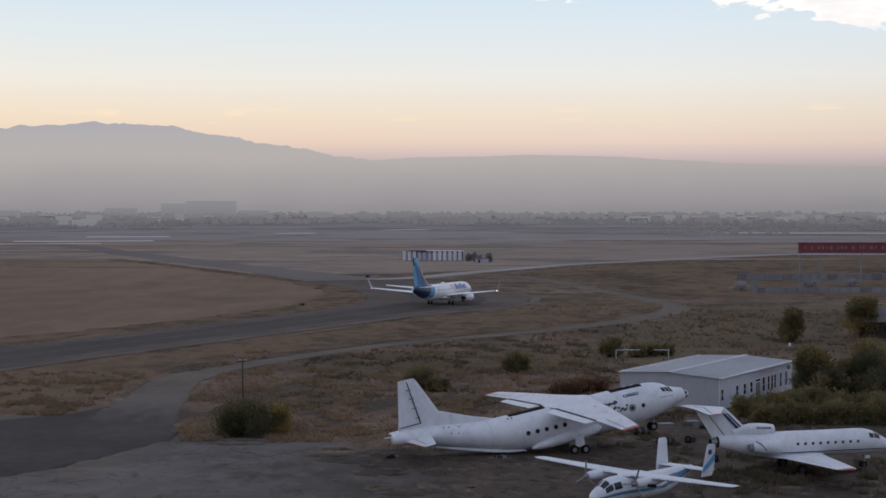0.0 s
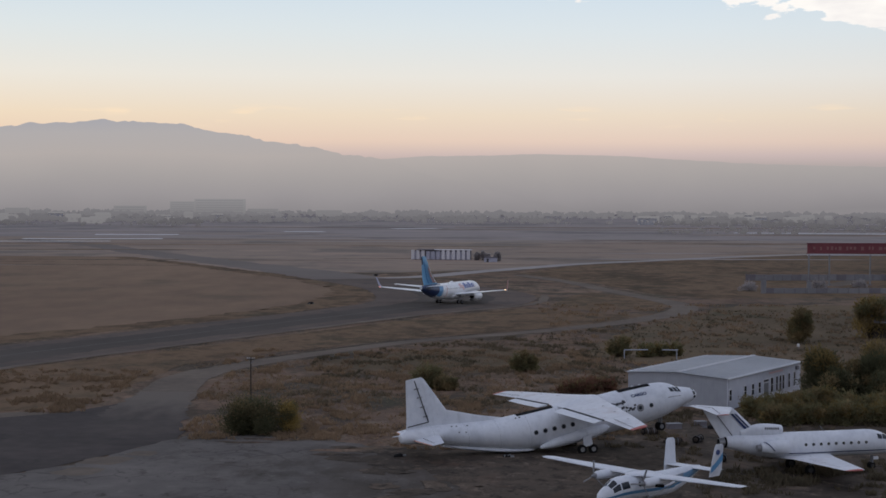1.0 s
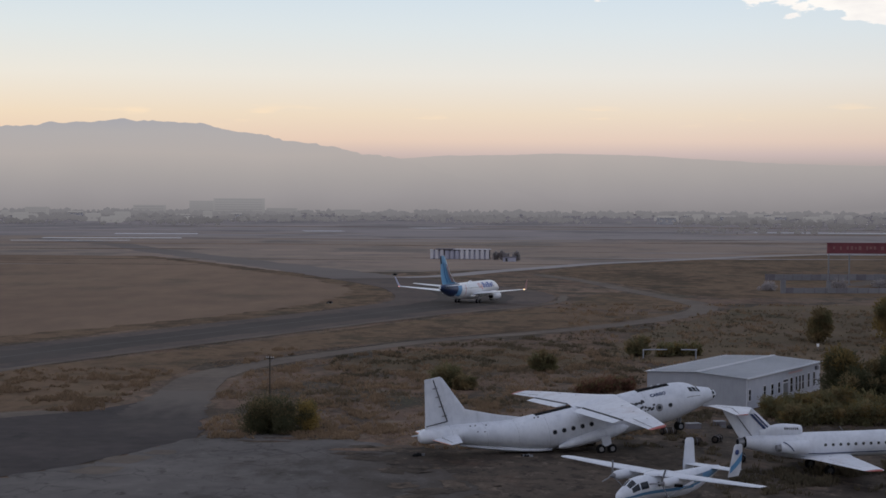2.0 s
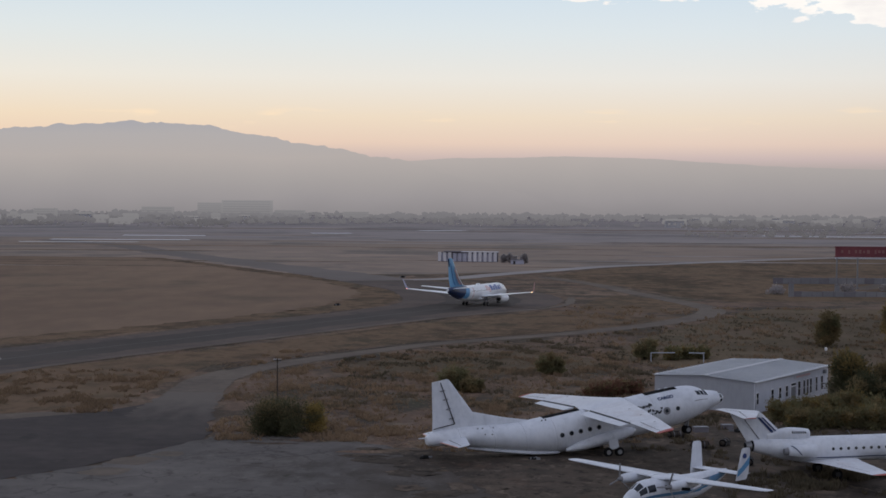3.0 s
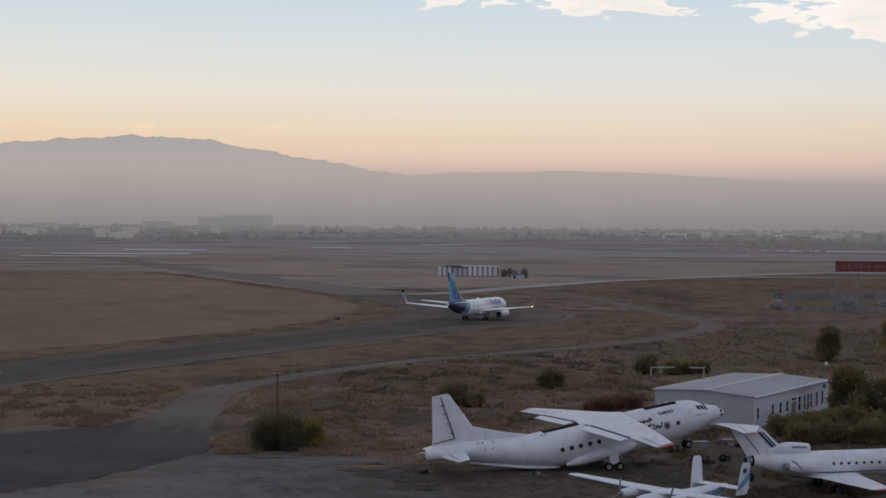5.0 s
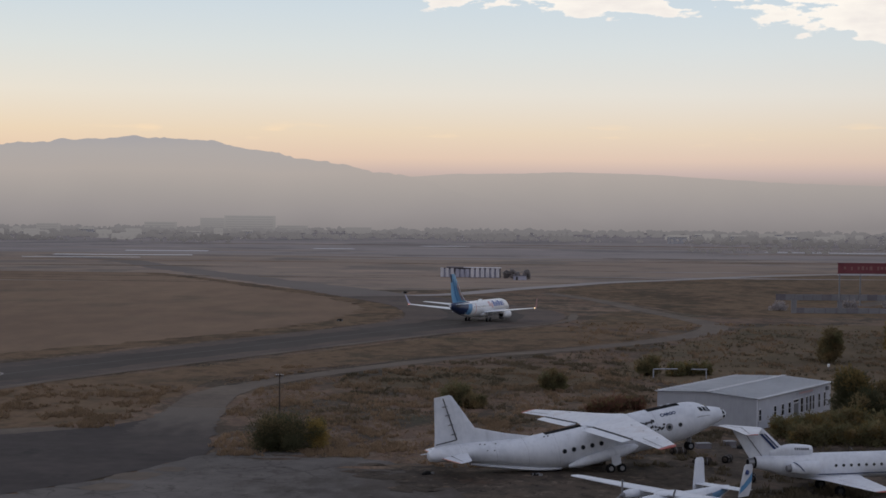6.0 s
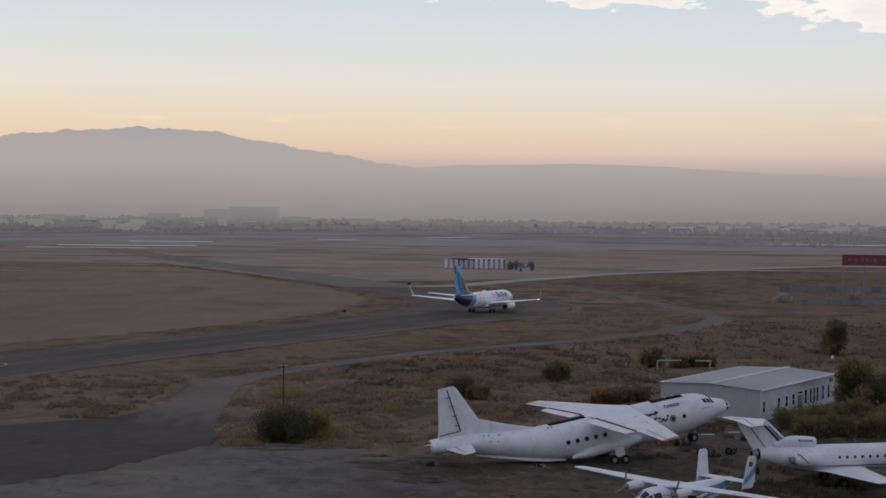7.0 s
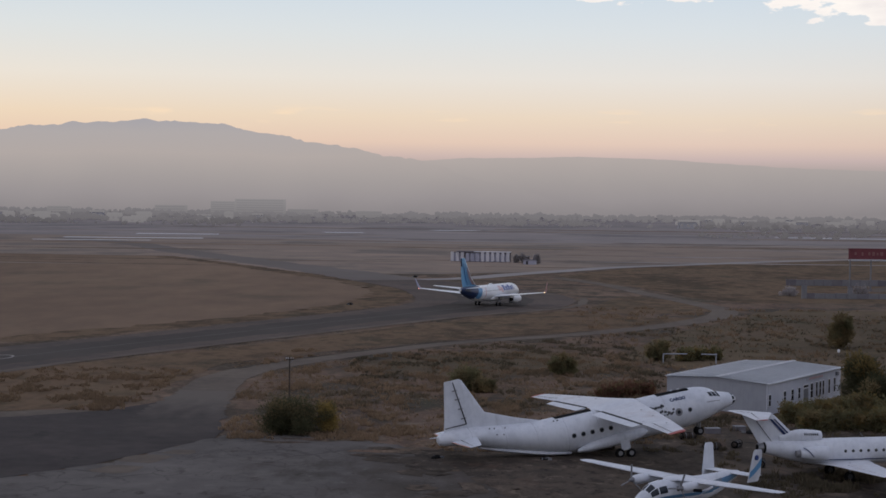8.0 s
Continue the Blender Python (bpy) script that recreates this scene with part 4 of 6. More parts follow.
def skin_patch(st, x0, x1, a0, a1, off=0.02, nx=4, na=3, slant=0.0):
    """A thin curved panel that lies on the hull."""
    bm = bmesh.new()
    g = [[bm.verts.new(skin(st, x0 + (x1 - x0) * i / nx + slant * j / na, a0 + (a1 - a0) * j / na, off)) for j in range(na + 1)] for i in range(nx + 1)]
    for i in range(nx):
        for j in range(na):
            bm.faces.new((g[i][j], g[i + 1][j], g[i + 1][j + 1], g[i][j + 1]))
    r = bmesh.ops.extrude_face_region(bm, geom=bm.faces[:])
    for v in r["geom"]:
        if isinstance(v, bmesh.types.BMVert):
            v.co = v.co + (Vector((v.co.x, 0, at_station(st, v.co.x)[0])) - v.co).normalized() * (off + 0.02)
    bmesh.ops.recalc_face_normals(bm, faces=bm.faces[:])
    return bm


FOIL = [(0, 0), (0.02, 0.25), (0.1, 0.43), (0.3, 0.5), (0.6, 0.36), (0.85, 0.14), (1, 0.02), (1, -0.02), (0.85, -0.08), (0.6, -0.2), (0.3, -0.3), (0.1, -0.27), (0.02, -0.15)]


def foil(sections, flat=True, pick=None):
    """A wing or fin lofted over (x of the leading edge, y, z, chord, thickness); flat: thickness goes up, else sideways."""
    bm = bmesh.new()
    prev = None
    for xl, y, z, c, t in sections:
        ring = [bm.verts.new((xl - u * c, y, z + v * t) if flat else (xl - u * c, y + v * t, z)) for u, v in FOIL]
        k = len(ring)
        if prev:
            for i in range(k):
                f = bm.faces.new((prev[i], prev[(i + 1) % k], ring[(i + 1) % k], ring[i]))
                if pick:
                    f.material_index = pick(f.calc_center_median())
        else:
            bm.faces.new(ring)
        prev = ring
    bm.faces.new(prev)
    bmesh.ops.recalc_face_normals(bm, faces=bm.faces[:])
    return bm


def on_foil(sections, s0, s1, u0, u1, off=0.02, flat=True, side=1, n=6):
    """A strip on a wing's upper face, between shares s of the span and u of the chord."""
    def point(s, u):
        k = s * (len(sections) - 1)
        i = min(int(k), len(sections) - 2)
        xl, y, z, c, t = (p + (q - p) * (k - i) for p, q in zip(sections[i], sections[i + 1]))
        v = np.interp(u, [p[0] for p in FOIL[:7]], [p[1] for p in FOIL[:7]]) * t + off
        return (xl - u * c, y, z + v) if flat else (xl - u * c, y + side * v, z)
    bm = bmesh.new()
    g = [(bm.verts.new(point(s0 + (s1 - s0) * i / n, u0)), bm.verts.new(point(s0 + (s1 - s0) * i / n, u1))) for i in range(n + 1)]
    for a, b in zip(g, g[1:]):
        bm.faces.new((a[0], a[1], b[1], b[0]))
    bmesh.ops.solidify(bm, geom=bm.faces[:], thickness=0.015)
    bmesh.ops.recalc_face_normals(bm, faces=bm.faces[:])
    return bm


def mirror(sections):
    return [(x, -y, z, c, t) for x, y, z, c, t in sections]


class Plane:
    """An aircraft's empty between its main wheels, and parts given in coordinates from its nose."""

    def __init__(self, name, x, y, heading, pitch, pivot, label, category, lift=0.0, bank=0.0):
        self.root = thing(name, pose(x, y, lift, 0, 0, heading) @ pose(0, 0, 0, 0, -pitch, 0) @ pose(0, 0, 0, bank, 0, 0), label, category)
        self.shift = Matrix.Translation((-pivot, 0, 0))

    def add(self, name, bm, mats, parent=None, label="", smooth=True):
        bm.transform(self.shift)
        ob = part(name, bm, mats, parent or self.root, label, smooth)
        if smooth:
            ob.data.set_sharp_from_angle(angle=radians(38))
        return ob

    def wheel(self, x, y, r, w, strut_top, rim="steel", z=None):
        """A wheel with its hub, on a strut."""
        zz = r if z is None else z
        gear = self.add("strut", one(tube, (x, y, zz), strut_top, 0.11, 0.13, 10), M["steel"])
        bm = bmesh.new()
        tube(bm, (x, y - w / 2, zz), (x, y + w / 2, zz), r, r, 20)
        bmesh.ops.bevel(bm, geom=[e for e in bm.edges if len(e.link_faces) == 2 and e.calc_face_angle(0) > 1], offset=r * 0.18, segments=2, affect="EDGES")
        t = self.add("wheel", bm, M["black"])
        self.add("rim", one(tube, (x, y - w / 2 - 0.02, zz), (x, y + w / 2 + 0.02, zz), r * 0.5, r * 0.5, 14), M[rim], t, "metal wheel rim")
        return gear

    def windows(self, st, xs, ang, dx, da, name="window", port=True, ring=None):
        for x in xs:
            for a in ((ang, 180 - ang) if port else (ang,)):
                if ring:
                    self.add("window_surround", disc_on(st, x, a, dx * ring, 0.012), M["steel"])
                self.add(name, disc_on(st, x, a, dx, 0.025), M["glass"])

    def lettering(self, st, text, x0, ang, size, mat, label):
        """Built-in letters wrapped on the starboard side, reading towards the nose."""
        cu = bpy.data.curves.new("letters", "FONT")
        cu.body, cu.size, cu.extrude, cu.offset = text, size, 0.0, 0.025
        tmp = bpy.data.objects.new("letters", cu)
        me = bpy.data.meshes.new_from_object(tmp)
        bm = bmesh.new()
        bm.from_mesh(me)
        bpy.data.objects.remove(tmp), bpy.data.meshes.remove(me), bpy.data.curves.remove(cu)
        bmesh.ops.subdivide_edges(bm, edges=[e for e in bm.edges if e.calc_length() > 0.3], cuts=1)
        for v in bm.verts:
            x = x0 + v.co.x
            v.co = skin(st, x, ang + math.degrees(v.co.y / at_station(st, x)[2]), 0.02)
        return self.add("lettering", bm, mat, None, label, False)


def disc_on(st, x, ang, r, off, n=12):
    c, up = skin(st, x, ang, off), skin(st, x, ang + 8, off)
    out = (c - Vector((x, 0, at_station(st, x)[0]))).normalized()
    fore = Vector((1, 0, 0))
    side = out.cross(fore).normalized()
    bm = bmesh.new()
    bm.faces.new([bm.verts.new(c + fore * r * math.cos(i * math.tau / n) + side * r * math.sin(i * math.tau / n)) for i in range(n)])
    g = bmesh.ops.extrude_face_region(bm, geom=bm.faces[:])
    bmesh.ops.translate(bm, vec=-out * 0.06, verts=[v for v in g["geom"] if isinstance(v, bmesh.types.BMVert)])
    bmesh.ops.recalc_face_normals(bm, faces=bm.faces[:])
    return bm


def nacelle(x0, x1, y, z, r, taper=0.7, nose=0.75):
    st = [(x0, z, r * nose, r * nose, r * nose), (x0 - 0.25, z, r * 0.95, r * 0.95, r * 0.95), (x0 - (x0 - x1) * 0.35, z, r, r, r), (x0 - (x0 - x1) * 0.7, z, r * 0.92, r * 0.92, r * 0.92), (x1, z, r * taper, r * taper, r * taper)]
    bm = hull(dense(st, 0.4), 20)
    bmesh.ops.translate(bm, vec=(0, y, 0), verts=bm.verts[:])
    return bm


# big cargo aircraft, engines gone, sitting back on its belly
p = Plane("cargo_airplane", 13.25, 178.98, 18.73, 10.23, -14, "derelict white cargo airplane, engines removed, sitting tail-low on dirt", "airplane", 0.02, -1.0)
st = dense([(0.1, 2.95, 0.06, 0.06, 0.06), (-0.2, 2.95, 0.5, 0.52, 0.45), (-1.0, 3.0, 0.95, 0.85, 0.75), (-2.0, 3.05, 1.3, 1.1, 1.05), (-2.9, 3.1, 1.6, 1.55, 1.35), (-3.9, 3.1, 1.85, 1.88, 1.6), (-5.5, 3.08, 2.0, 2.02, 1.85), (-8, 3.08, 2.05, 2.05, 2.0),
            (-17, 3.08, 2.05, 2.0, 2.0), (-20, 3.15, 2.02, 1.9, 1.9), (-23, 3.6, 1.85, 1.5, 1.6), (-26, 4.2, 1.6, 1.25, 1.3), (-29, 4.85, 1.25, 0.98, 1.0), (-31, 5.15, 0.9, 0.8, 0.78), (-32.1, 5.2, 0.72, 0.68, 0.66), (-32.6, 5.2, 0.5, 0.48, 0.48), (-32.75, 5.2, 0.2, 0.2, 0.2)], 0.4)
p.add("fuselage", hull(st), M["white"])
rw = [(-11.3, -1.6, 4.95, 4.4, 0.5), (-12.0, -7, 4.74, 3.45, 0.38), (-13.05, -13, 4.66, 2.55, 0.26), (-14.15, -18.6, 4.55, 1.75, 0.16), (-14.5, -19, 4.54, 1.3, 0.09)]
lw = mirror(rw)
p.add("wing_centre", foil([(-11.3, -1.7, 4.95, 4.4, 0.5), (-11.1, 0, 5.05, 4.9, 0.6), (-11.3, 1.7, 4.95, 4.4, 0.5)]), M["white"])
for s in (rw, lw):
    w = p.add("wing", foil(s), M["wingwhite"])
    for k in (0.14, 0.27, 0.41, 0.55, 0.66):
        p.add("panel_seam", on_foil(s, k, k + 0.0025, 0.08, 0.92), M["steel"], w)
    sg = -1 if s is rw else 1
    p.add("flap_gap", foil([(-15.62, sg * 2.2, 4.93, 0.26, 0.16), (-15.4, sg * 7, 4.73, 0.26, 0.16), (-15.5, sg * 11.8, 4.66, 0.26, 0.14)]), M["seam"], w, "dark gap ahead of the flap")
    p.add("flap", foil([(-15.8, sg * 2.2, 4.86, 1.15, 0.2), (-15.6, sg * 7, 4.66, 1.1, 0.18), (-15.7, sg * 11.8, 4.6, 0.95, 0.15)]), M["white"], w)
    p.add("aileron_gap", on_foil(s, 0.49, 0.74, 0.72, 0.75, 0.02, True, 1, 10), M["seam"], w, "dark gap ahead of the aileron")
    p.add("wing_tip", foil([tuple(a + (b - a) * 0.97 for a, b in zip(s[2], s[3]))[:3] + (1.82, 0.21), (s[3][0] + 0.02, s[3][1], s[3][2], 1.8, 0.2), (s[4][0] + 0.05, s[4][1] * 1.002, s[4][2], 1.38, 0.14)]), M["red"], w, "faded red wing tip")
    for k in (0.2, 0.36, 0.55):
        p.add("access_panel", on_foil(s, k, k + 0.012, 0.3, 0.36), M["steel"], w)
fin = [(-20.7, 0, 4.75, 11.6, 0.2), (-24.3, 0, 5.9, 7.6, 0.34), (-27.4, 0, 7.1, 4.25, 0.4), (-29.2, 0, 10.65, 1.9, 0.24), (-29.45, 0, 10.85, 1.6, 0.12)]
f = p.add("tail_fin", foil(fin, False), M["white"])
for d in (-1, 1):
    p.add("rudder_gap", one(tube, (-29.5, d * 0.19, 6.3), (-30.2, d * 0.105, 10.65), 0.06, 0.045, 6), M["seam"], f, "dark line of the rudder hinge")
    p.add("rudder_gap", one(tube, (-29.5, d * 0.19, 6.3), (-31.7, d * 0.05, 6.2), 0.05, 0.04, 6), M["seam"], f, "dark line under the rudder")
    for z in (6.9, 7.9, 8.9, 9.8):
        p.add("hinge_bracket", one(box, -29.7 - (z - 6.9) * 0.16, d * 0.17, z, 0.5, 0.08, 0.1), M["steel"], f)
for s in ([(-28.7, -0.5, 4.85, 2.75, 0.32), (-30.0, -5.9, 4.95, 1.25, 0.16), (-30.3, -6.1, 4.95, 0.9, 0.08)],):
    for q in (s, mirror(s)):
        w = p.add("tailplane", foil(q), M["white"])
        p.add("elevator_gap", on_foil(q, 0.02, 0.48, 0.66, 0.69), M["seam"], w)
        p.add("elevator_edge", foil([(q[0][0] - 2.68, q[0][1], q[0][2], 0.12, 0.08), (q[1][0] - 1.2, q[1][1], q[1][2], 0.12, 0.07)]), M["orange"], w, "orange trailing edge")
for x in (-8.6, -11.0, -16.2, -19.6, -22.8, -26.0, -29.4):
    p.add("hull_seam", skin_patch(st, x, x - 0.02, -70, 200, 0.008, 1, 24), M["cladding"])
for side in (-1, 1):
    g = p.add("gear_fairing", hull(dense([(-11.0, 1.95, 0.1, 0.1, 0.1), (-11.5, 1.95, 0.5, 0.42, 0.42), (-13, 1.85, 0.8, 0.62, 0.62), (-15.5, 1.75, 0.8, 0.55, 0.6), (-17.5, 1.6, 0.6, 0.4, 0.45), (-18.8, 1.5, 0.15, 0.15, 0.15)], 0.5), 18), M["white"])
    g.location.y = side * 1.75
p.add("ramp_fairing", hull(dense([(-18.9, 1.2, 0.4, 0.2, 0.1), (-19.3, 1.25, 1.0, 0.4, 0.2), (-22, 1.75, 1.2, 0.5, 0.22), (-26, 2.85, 0.9, 0.5, 0.2), (-28.5, 3.6, 0.4, 0.3, 0.1)], 0.6), 18), M["white"])
for side in (-1, 1):
    for x, z in ((-13.55, 0.32), (-14.75, 0.52)):
        p.wheel(x, side * 2.75, 0.48, 0.36, (-14.1, side * 2.3, 1.3), "metal", z)
    p.add("gear_door", one(box, -14.0, side * 2.75, 1.2, 1.0, 0.08, 1.0, 0.02), M["white"])
for side in (-0.3, 0.3):
    p.wheel(-4.6, side, 0.45, 0.28, (-4.4, side, 1.7), z=0.45)
p.windows(st, (-15.02, -16.03, -17.04, -18.05, -19.06), 1, 0.2, 0, ring=1.3)
p.windows(st, (-7.35,), 3, 0.2, 0, ring=2.0)
p.windows(st, (-6.08,), 3, 0.2, 0, ring=1.2)
p.windows(st, (-20.2, -20.6), 62, 0.09, 0, "rivet_plate", False)
p.windows(st, (-25.8, -26.9, -27.4), 55, 0.08, 0, "rivet_plate", False)
p.windows(st, (-26.2, -26.9), 20, 0.07, 0, "rivet_plate", False)
for a0, a1, x0, x1 in ((34, 62, -2.1, -2.42), (33, 54, -2.5, -2.92), (32, 49, -3.0, -3.42), (67, 88, -2.15, -2.5)):
    p.add("cockpit_pane", skin_patch(st, x0, x1, a0, a1, 0.02, 2, 3, -0.12), M["glass"])
    p.add("cockpit_pane", skin_patch(st, x0, x1, 180 - a0, 180 - a1, 0.02, 2, 3, -0.12), M["glass"])
for a0, a1 in ((-35, -5), (5, 40), (50, 80), (100, 130), (140, 175)):
    p.add("nose_pane", skin_patch(st, -0.25, -0.6, a0, a1, 0.012, 2, 4), M["glass"])
p.add("roof_strip", skin_patch(st, -5.3, -8.9, 70, 92, 0.04, 6, 2), M["black"], None, "dark strip along the hull's crown")
p.add("roof_strip", skin_patch(st, -16.3, -20.3, 72, 92, 0.04, 6, 2), M["black"], None, "dark strip along the hull's crown")
p.lettering(st, "CARGO", -7.95, 38, 0.5, M["navy"], "dark blue lettering CARGO")
rng = random.Random(5)
for k in range(26):
    x, a = (-8.8 - 0.13 * k, 25 + rng.uniform(-2, 3)) if k < 13 else (-7.75 - 0.13 * (k - 13), 5 + rng.uniform(-5, 7))
    p.add("worn_mark", skin_patch(st, x, x - rng.uniform(0.1, 0.26), a, a + rng.uniform(4, 9), 0.015, 1, 2), M["seam"], None, "illegible worn dark marking")
p.add("nose_mark", skin_patch(st, -2.3, -4.0, 12, 14, 0.012, 3, 1), M["steel"], None, "thin grey marking under the cockpit")
p.add("tail_antenna", one(tube, (-32.5, 0, 5.5), (-33.4, 0, 5.6), 0.08, 0.04, 8), M["white"])
for x in (-6.2, -7.0):
    p.add("roof_antenna", one(box, x, 0, 5.12, 0.3, 0.05, 0.3), M["white"])

# small twin-engined, twin-finned aircraft
p = Plane("light_airplane", 22.32, 150.09, -138.0, 0, -14, "small white and blue twin-propeller high-wing airplane parked on dirt", "airplane")
st = dense([(0, 1.45, 0.08, 0.08, 0.08), (-0.4, 1.5, 0.45, 0.45, 0.42), (-1.0, 1.6, 0.7, 0.66, 0.62), (-1.35, 1.66, 0.8, 0.85, 0.72), (-2.0, 1.78, 0.9, 1.1, 0.86), (-3.3, 1.85, 0.95, 1.15, 0.98), (-8, 1.85, 0.95, 1.1, 0.98),
            (-10, 2.15, 0.75, 0.85, 0.85), (-12, 2.6, 0.4, 0.42, 0.45), (-12.8, 2.75, 0.15, 0.2, 0.2)], 0.3)
p.add("fuselage", hull(st, 24), M["white"])
for side in (-1, 1):
    a = (lambda v: v) if side < 0 else (lambda v: 180 - v)
    p.add("blue_stripe", skin_patch(st, -0.25, -8.5, a(-16), a(-1), 0.012, 26, 2), M["blue"], None, "blue stripe along the hull")
    p.add("blue_stripe", skin_patch(st, -8.4, -12.2, a(-10), a(34), 0.012, 10, 3, -0.3), M["blue"], None, "blue stripe rising to the tail")
    for x in (-4.2, -5.3, -6.4, -7.5):
        p.add("window", disc_on(st, x, a(22), 0.2, 0.025), M["glass"])
    p.add("cockpit_pane", skin_patch(st, -1.12, -1.75, a(48), a(84), 0.02, 2, 3), M["glass"])
    p.add("cockpit_pane", skin_patch(st, -1.22, -1.95, a(14), a(43), 0.02, 2, 3), M["glass"])
    p.add("cockpit_pane", skin_patch(st, -2.1, -2.95, a(12), a(42), 0.02, 2, 3), M["glass"])
    w = [(-4.15, side * 0.7, 2.98, 2.2, 0.34), (-4.15, side * 3.2, 3.02, 2.2, 0.32), (-4.4, side * 10.5, 3.2, 1.3, 0.16), (-4.6, side * 10.95, 3.21, 0.9, 0.07)]
    wing = p.add("wing", foil(w), M["white"])
    p.add("flap_gap", on_foil(w, 0.05, 0.6, 0.72, 0.74), M["seam"], wing)
    p.add("wing_strut", foil([(-4.9, side * 1.1, 1.15, 0.22, 0.12), (-4.9, side * 4.6, 3.0, 0.2, 0.1)]), M["white"])
    n = p.add("engine_nacelle", nacelle(-2.6, -6.2, side * 2.7, 2.72, 0.4, 0.35, 0.5), M["white"])
    nst = [(-3.0, 2.72, 0.405, 0.405, 0.405), (-5.0, 2.72, 0.4, 0.4, 0.4)]
    bm = skin_patch(nst, -3.1, -4.9, -20, 12, 0.02, 4, 3)
    bmesh.ops.translate(bm, vec=(0, side * 2.7, 0), verts=bm.verts[:])
    p.add("nacelle_stripe", bm, M["blue"], n, "blue stripe on the nacelle")
    p.add("exhaust", one(tube, (-3.6, side * 3.1, 2.5), (-4.3, side * 3.3, 2.42), 0.13), M["black"], n, "sooty exhaust stub")
    spin = p.add("spinner", hull([(-2.1, 2.72, 0.03, 0.03, 0.03), (-2.3, 2.72, 0.15, 0.15, 0.15), (-2.6, 2.72, 0.22, 0.22, 0.22)], 14), M["steel"])
    spin.location.y = side * 2.7
    for k in range(3):
        ang = math.tau * k / 3 + (0.15 if side > 0 else 0.5) + math.pi / 2
        bm = bmesh.new()
        box(bm, 0, 0, 0.75, 0.04, 0.15, 1.1, 0.015)
        bm.transform(Matrix.Translation((-2.4, side * 2.7, 2.72)) @ Matrix.Rotation(ang, 4, "X") @ Matrix.Rotation(0.5, 4, "Z"))
        p.add("propeller_blade", bm, M["steel"], None, "grey propeller blade", False)
    fv = [(-11.0, side * 2.5, 2.35, 1.4, 0.1), (-11.1, side * 2.55, 2.95, 1.55, 0.18), (-11.5, side * 2.7, 4.9, 1.15, 0.14), (-11.65, side * 2.72, 5.09, 0.8, 0.08)]
    fin = p.add("tail_fin", foil(fv, False), M["white"])
    bm = bmesh.new()
    rows = []
    for i in range(9):
        u = 0.03 + 0.95 * i / 8
        for lo in (2.62 + 1.05 * u, 3.2 + 1.2 * u):
            xl, yy, c, t = (float(np.interp(lo, [q[2] for q in fv], [q[k] for q in fv])) for k in (0, 1, 3, 4))
            v = float(np.interp(u, [q[0] for q in FOIL[:7]], [q[1] for q in FOIL[:7]])) * t + 0.02
            rows.append(bm.verts.new((xl - u * c, yy + side * v, lo)))
    for i in range(8):
        bm.faces.new((rows[2 * i], rows[2 * i + 1], rows[2 * i + 3], rows[2 * i + 2]))
    p.add("fin_stripe", bm, M["skyblue"], fin, "slanted sky-blue stripe")
    bm = bmesh.new()
    tube(bm, (-11.85, side * 2.62, 4.42), (-11.85, side * 2.81, 4.42), 0.22, 0.22, 16)
    p.add("fin_emblem", bm, M["deepblue"], fin, "round dark emblem", False)
    p.wheel(-5.4, side * 1.7, 0.36, 0.26, (-5.2, side * 0.8, 1.2))
    for k in range(8):
        p.add("registration_bar", skin_patch(st, -8.0 - 0.24 * k, -8.15 - 0.24 * k, 20 if side < 0 else 160, 36 if side < 0 else 144, 0.02, 1, 2), M["steel"], None, "illegible grey character")
tp = [(-11.35, -2.6, 2.85, 1.45, 0.16), (-11.3, 0, 2.85, 1.6, 0.2), (-11.35, 2.6, 2.85, 1.45, 0.16)]
p.add("tailplane", foil(tp), M["white"])
p.wheel(-1.5, 0, 0.3, 0.2, (-1.5, 0, 1.2))
p.add("wing_hump", hull(dense([(-3.6, 2.95, 0.2, 0.1, 0.1), (-4.2, 2.95, 0.8, 0.22, 0.2), (-6.2, 2.95, 0.8, 0.18, 0.2), (-7, 2.9, 0.3, 0.05, 0.1)], 0.4), 16), M["white"])

# three-engined jet with a high tailplane
p = Plane("jet_airplane", 29.15, 163.71, 12.68, 0.61, -14, "white three-engined passenger jet with blue stripes parked on dirt", "airplane")
st = dense([(0.3, 2.1, 0.05, 0.05, 0.05), (-0.1, 2.15, 0.45, 0.45, 0.45), (-0.9, 2.32, 0.8, 0.8, 0.8), (-1.9, 2.5, 1.05, 1.12, 1.05), (-3.0, 2.6, 1.2, 1.22, 1.2), (-5, 2.6, 1.2, 1.22, 1.2), (-12, 2.6, 1.2, 1.22, 1.2),
            (-14.5, 2.75, 1.05, 1.0, 1.0), (-16.3, 3.0, 0.8, 0.72, 0.75), (-17.4, 3.08, 0.58, 0.55, 0.55)], 0.35)
p.add("fuselage", hull(st, 28), M["white"])
pipe = p.add("tail_pipe", one(tube, (-17.3, 0, 3.08), (-18.1, 0, 3.08), 0.5, 0.4, 18), M["metal"], None, "bare metal tail exhaust")
# solid black disc over the pipe's end
p.add("nozzle", one(tube, (-18.08, 0, 3.08), (-18.14, 0, 3.08), 0.33, 0.33, 18), M["black"], pipe, "black exhaust opening")
p.add("heat_band", one(tube, (-17.42, 0, 3.08), (-17.58, 0, 3.08), 0.515, 0.5, 18), M["black"], pipe, "dark band round the exhaust")
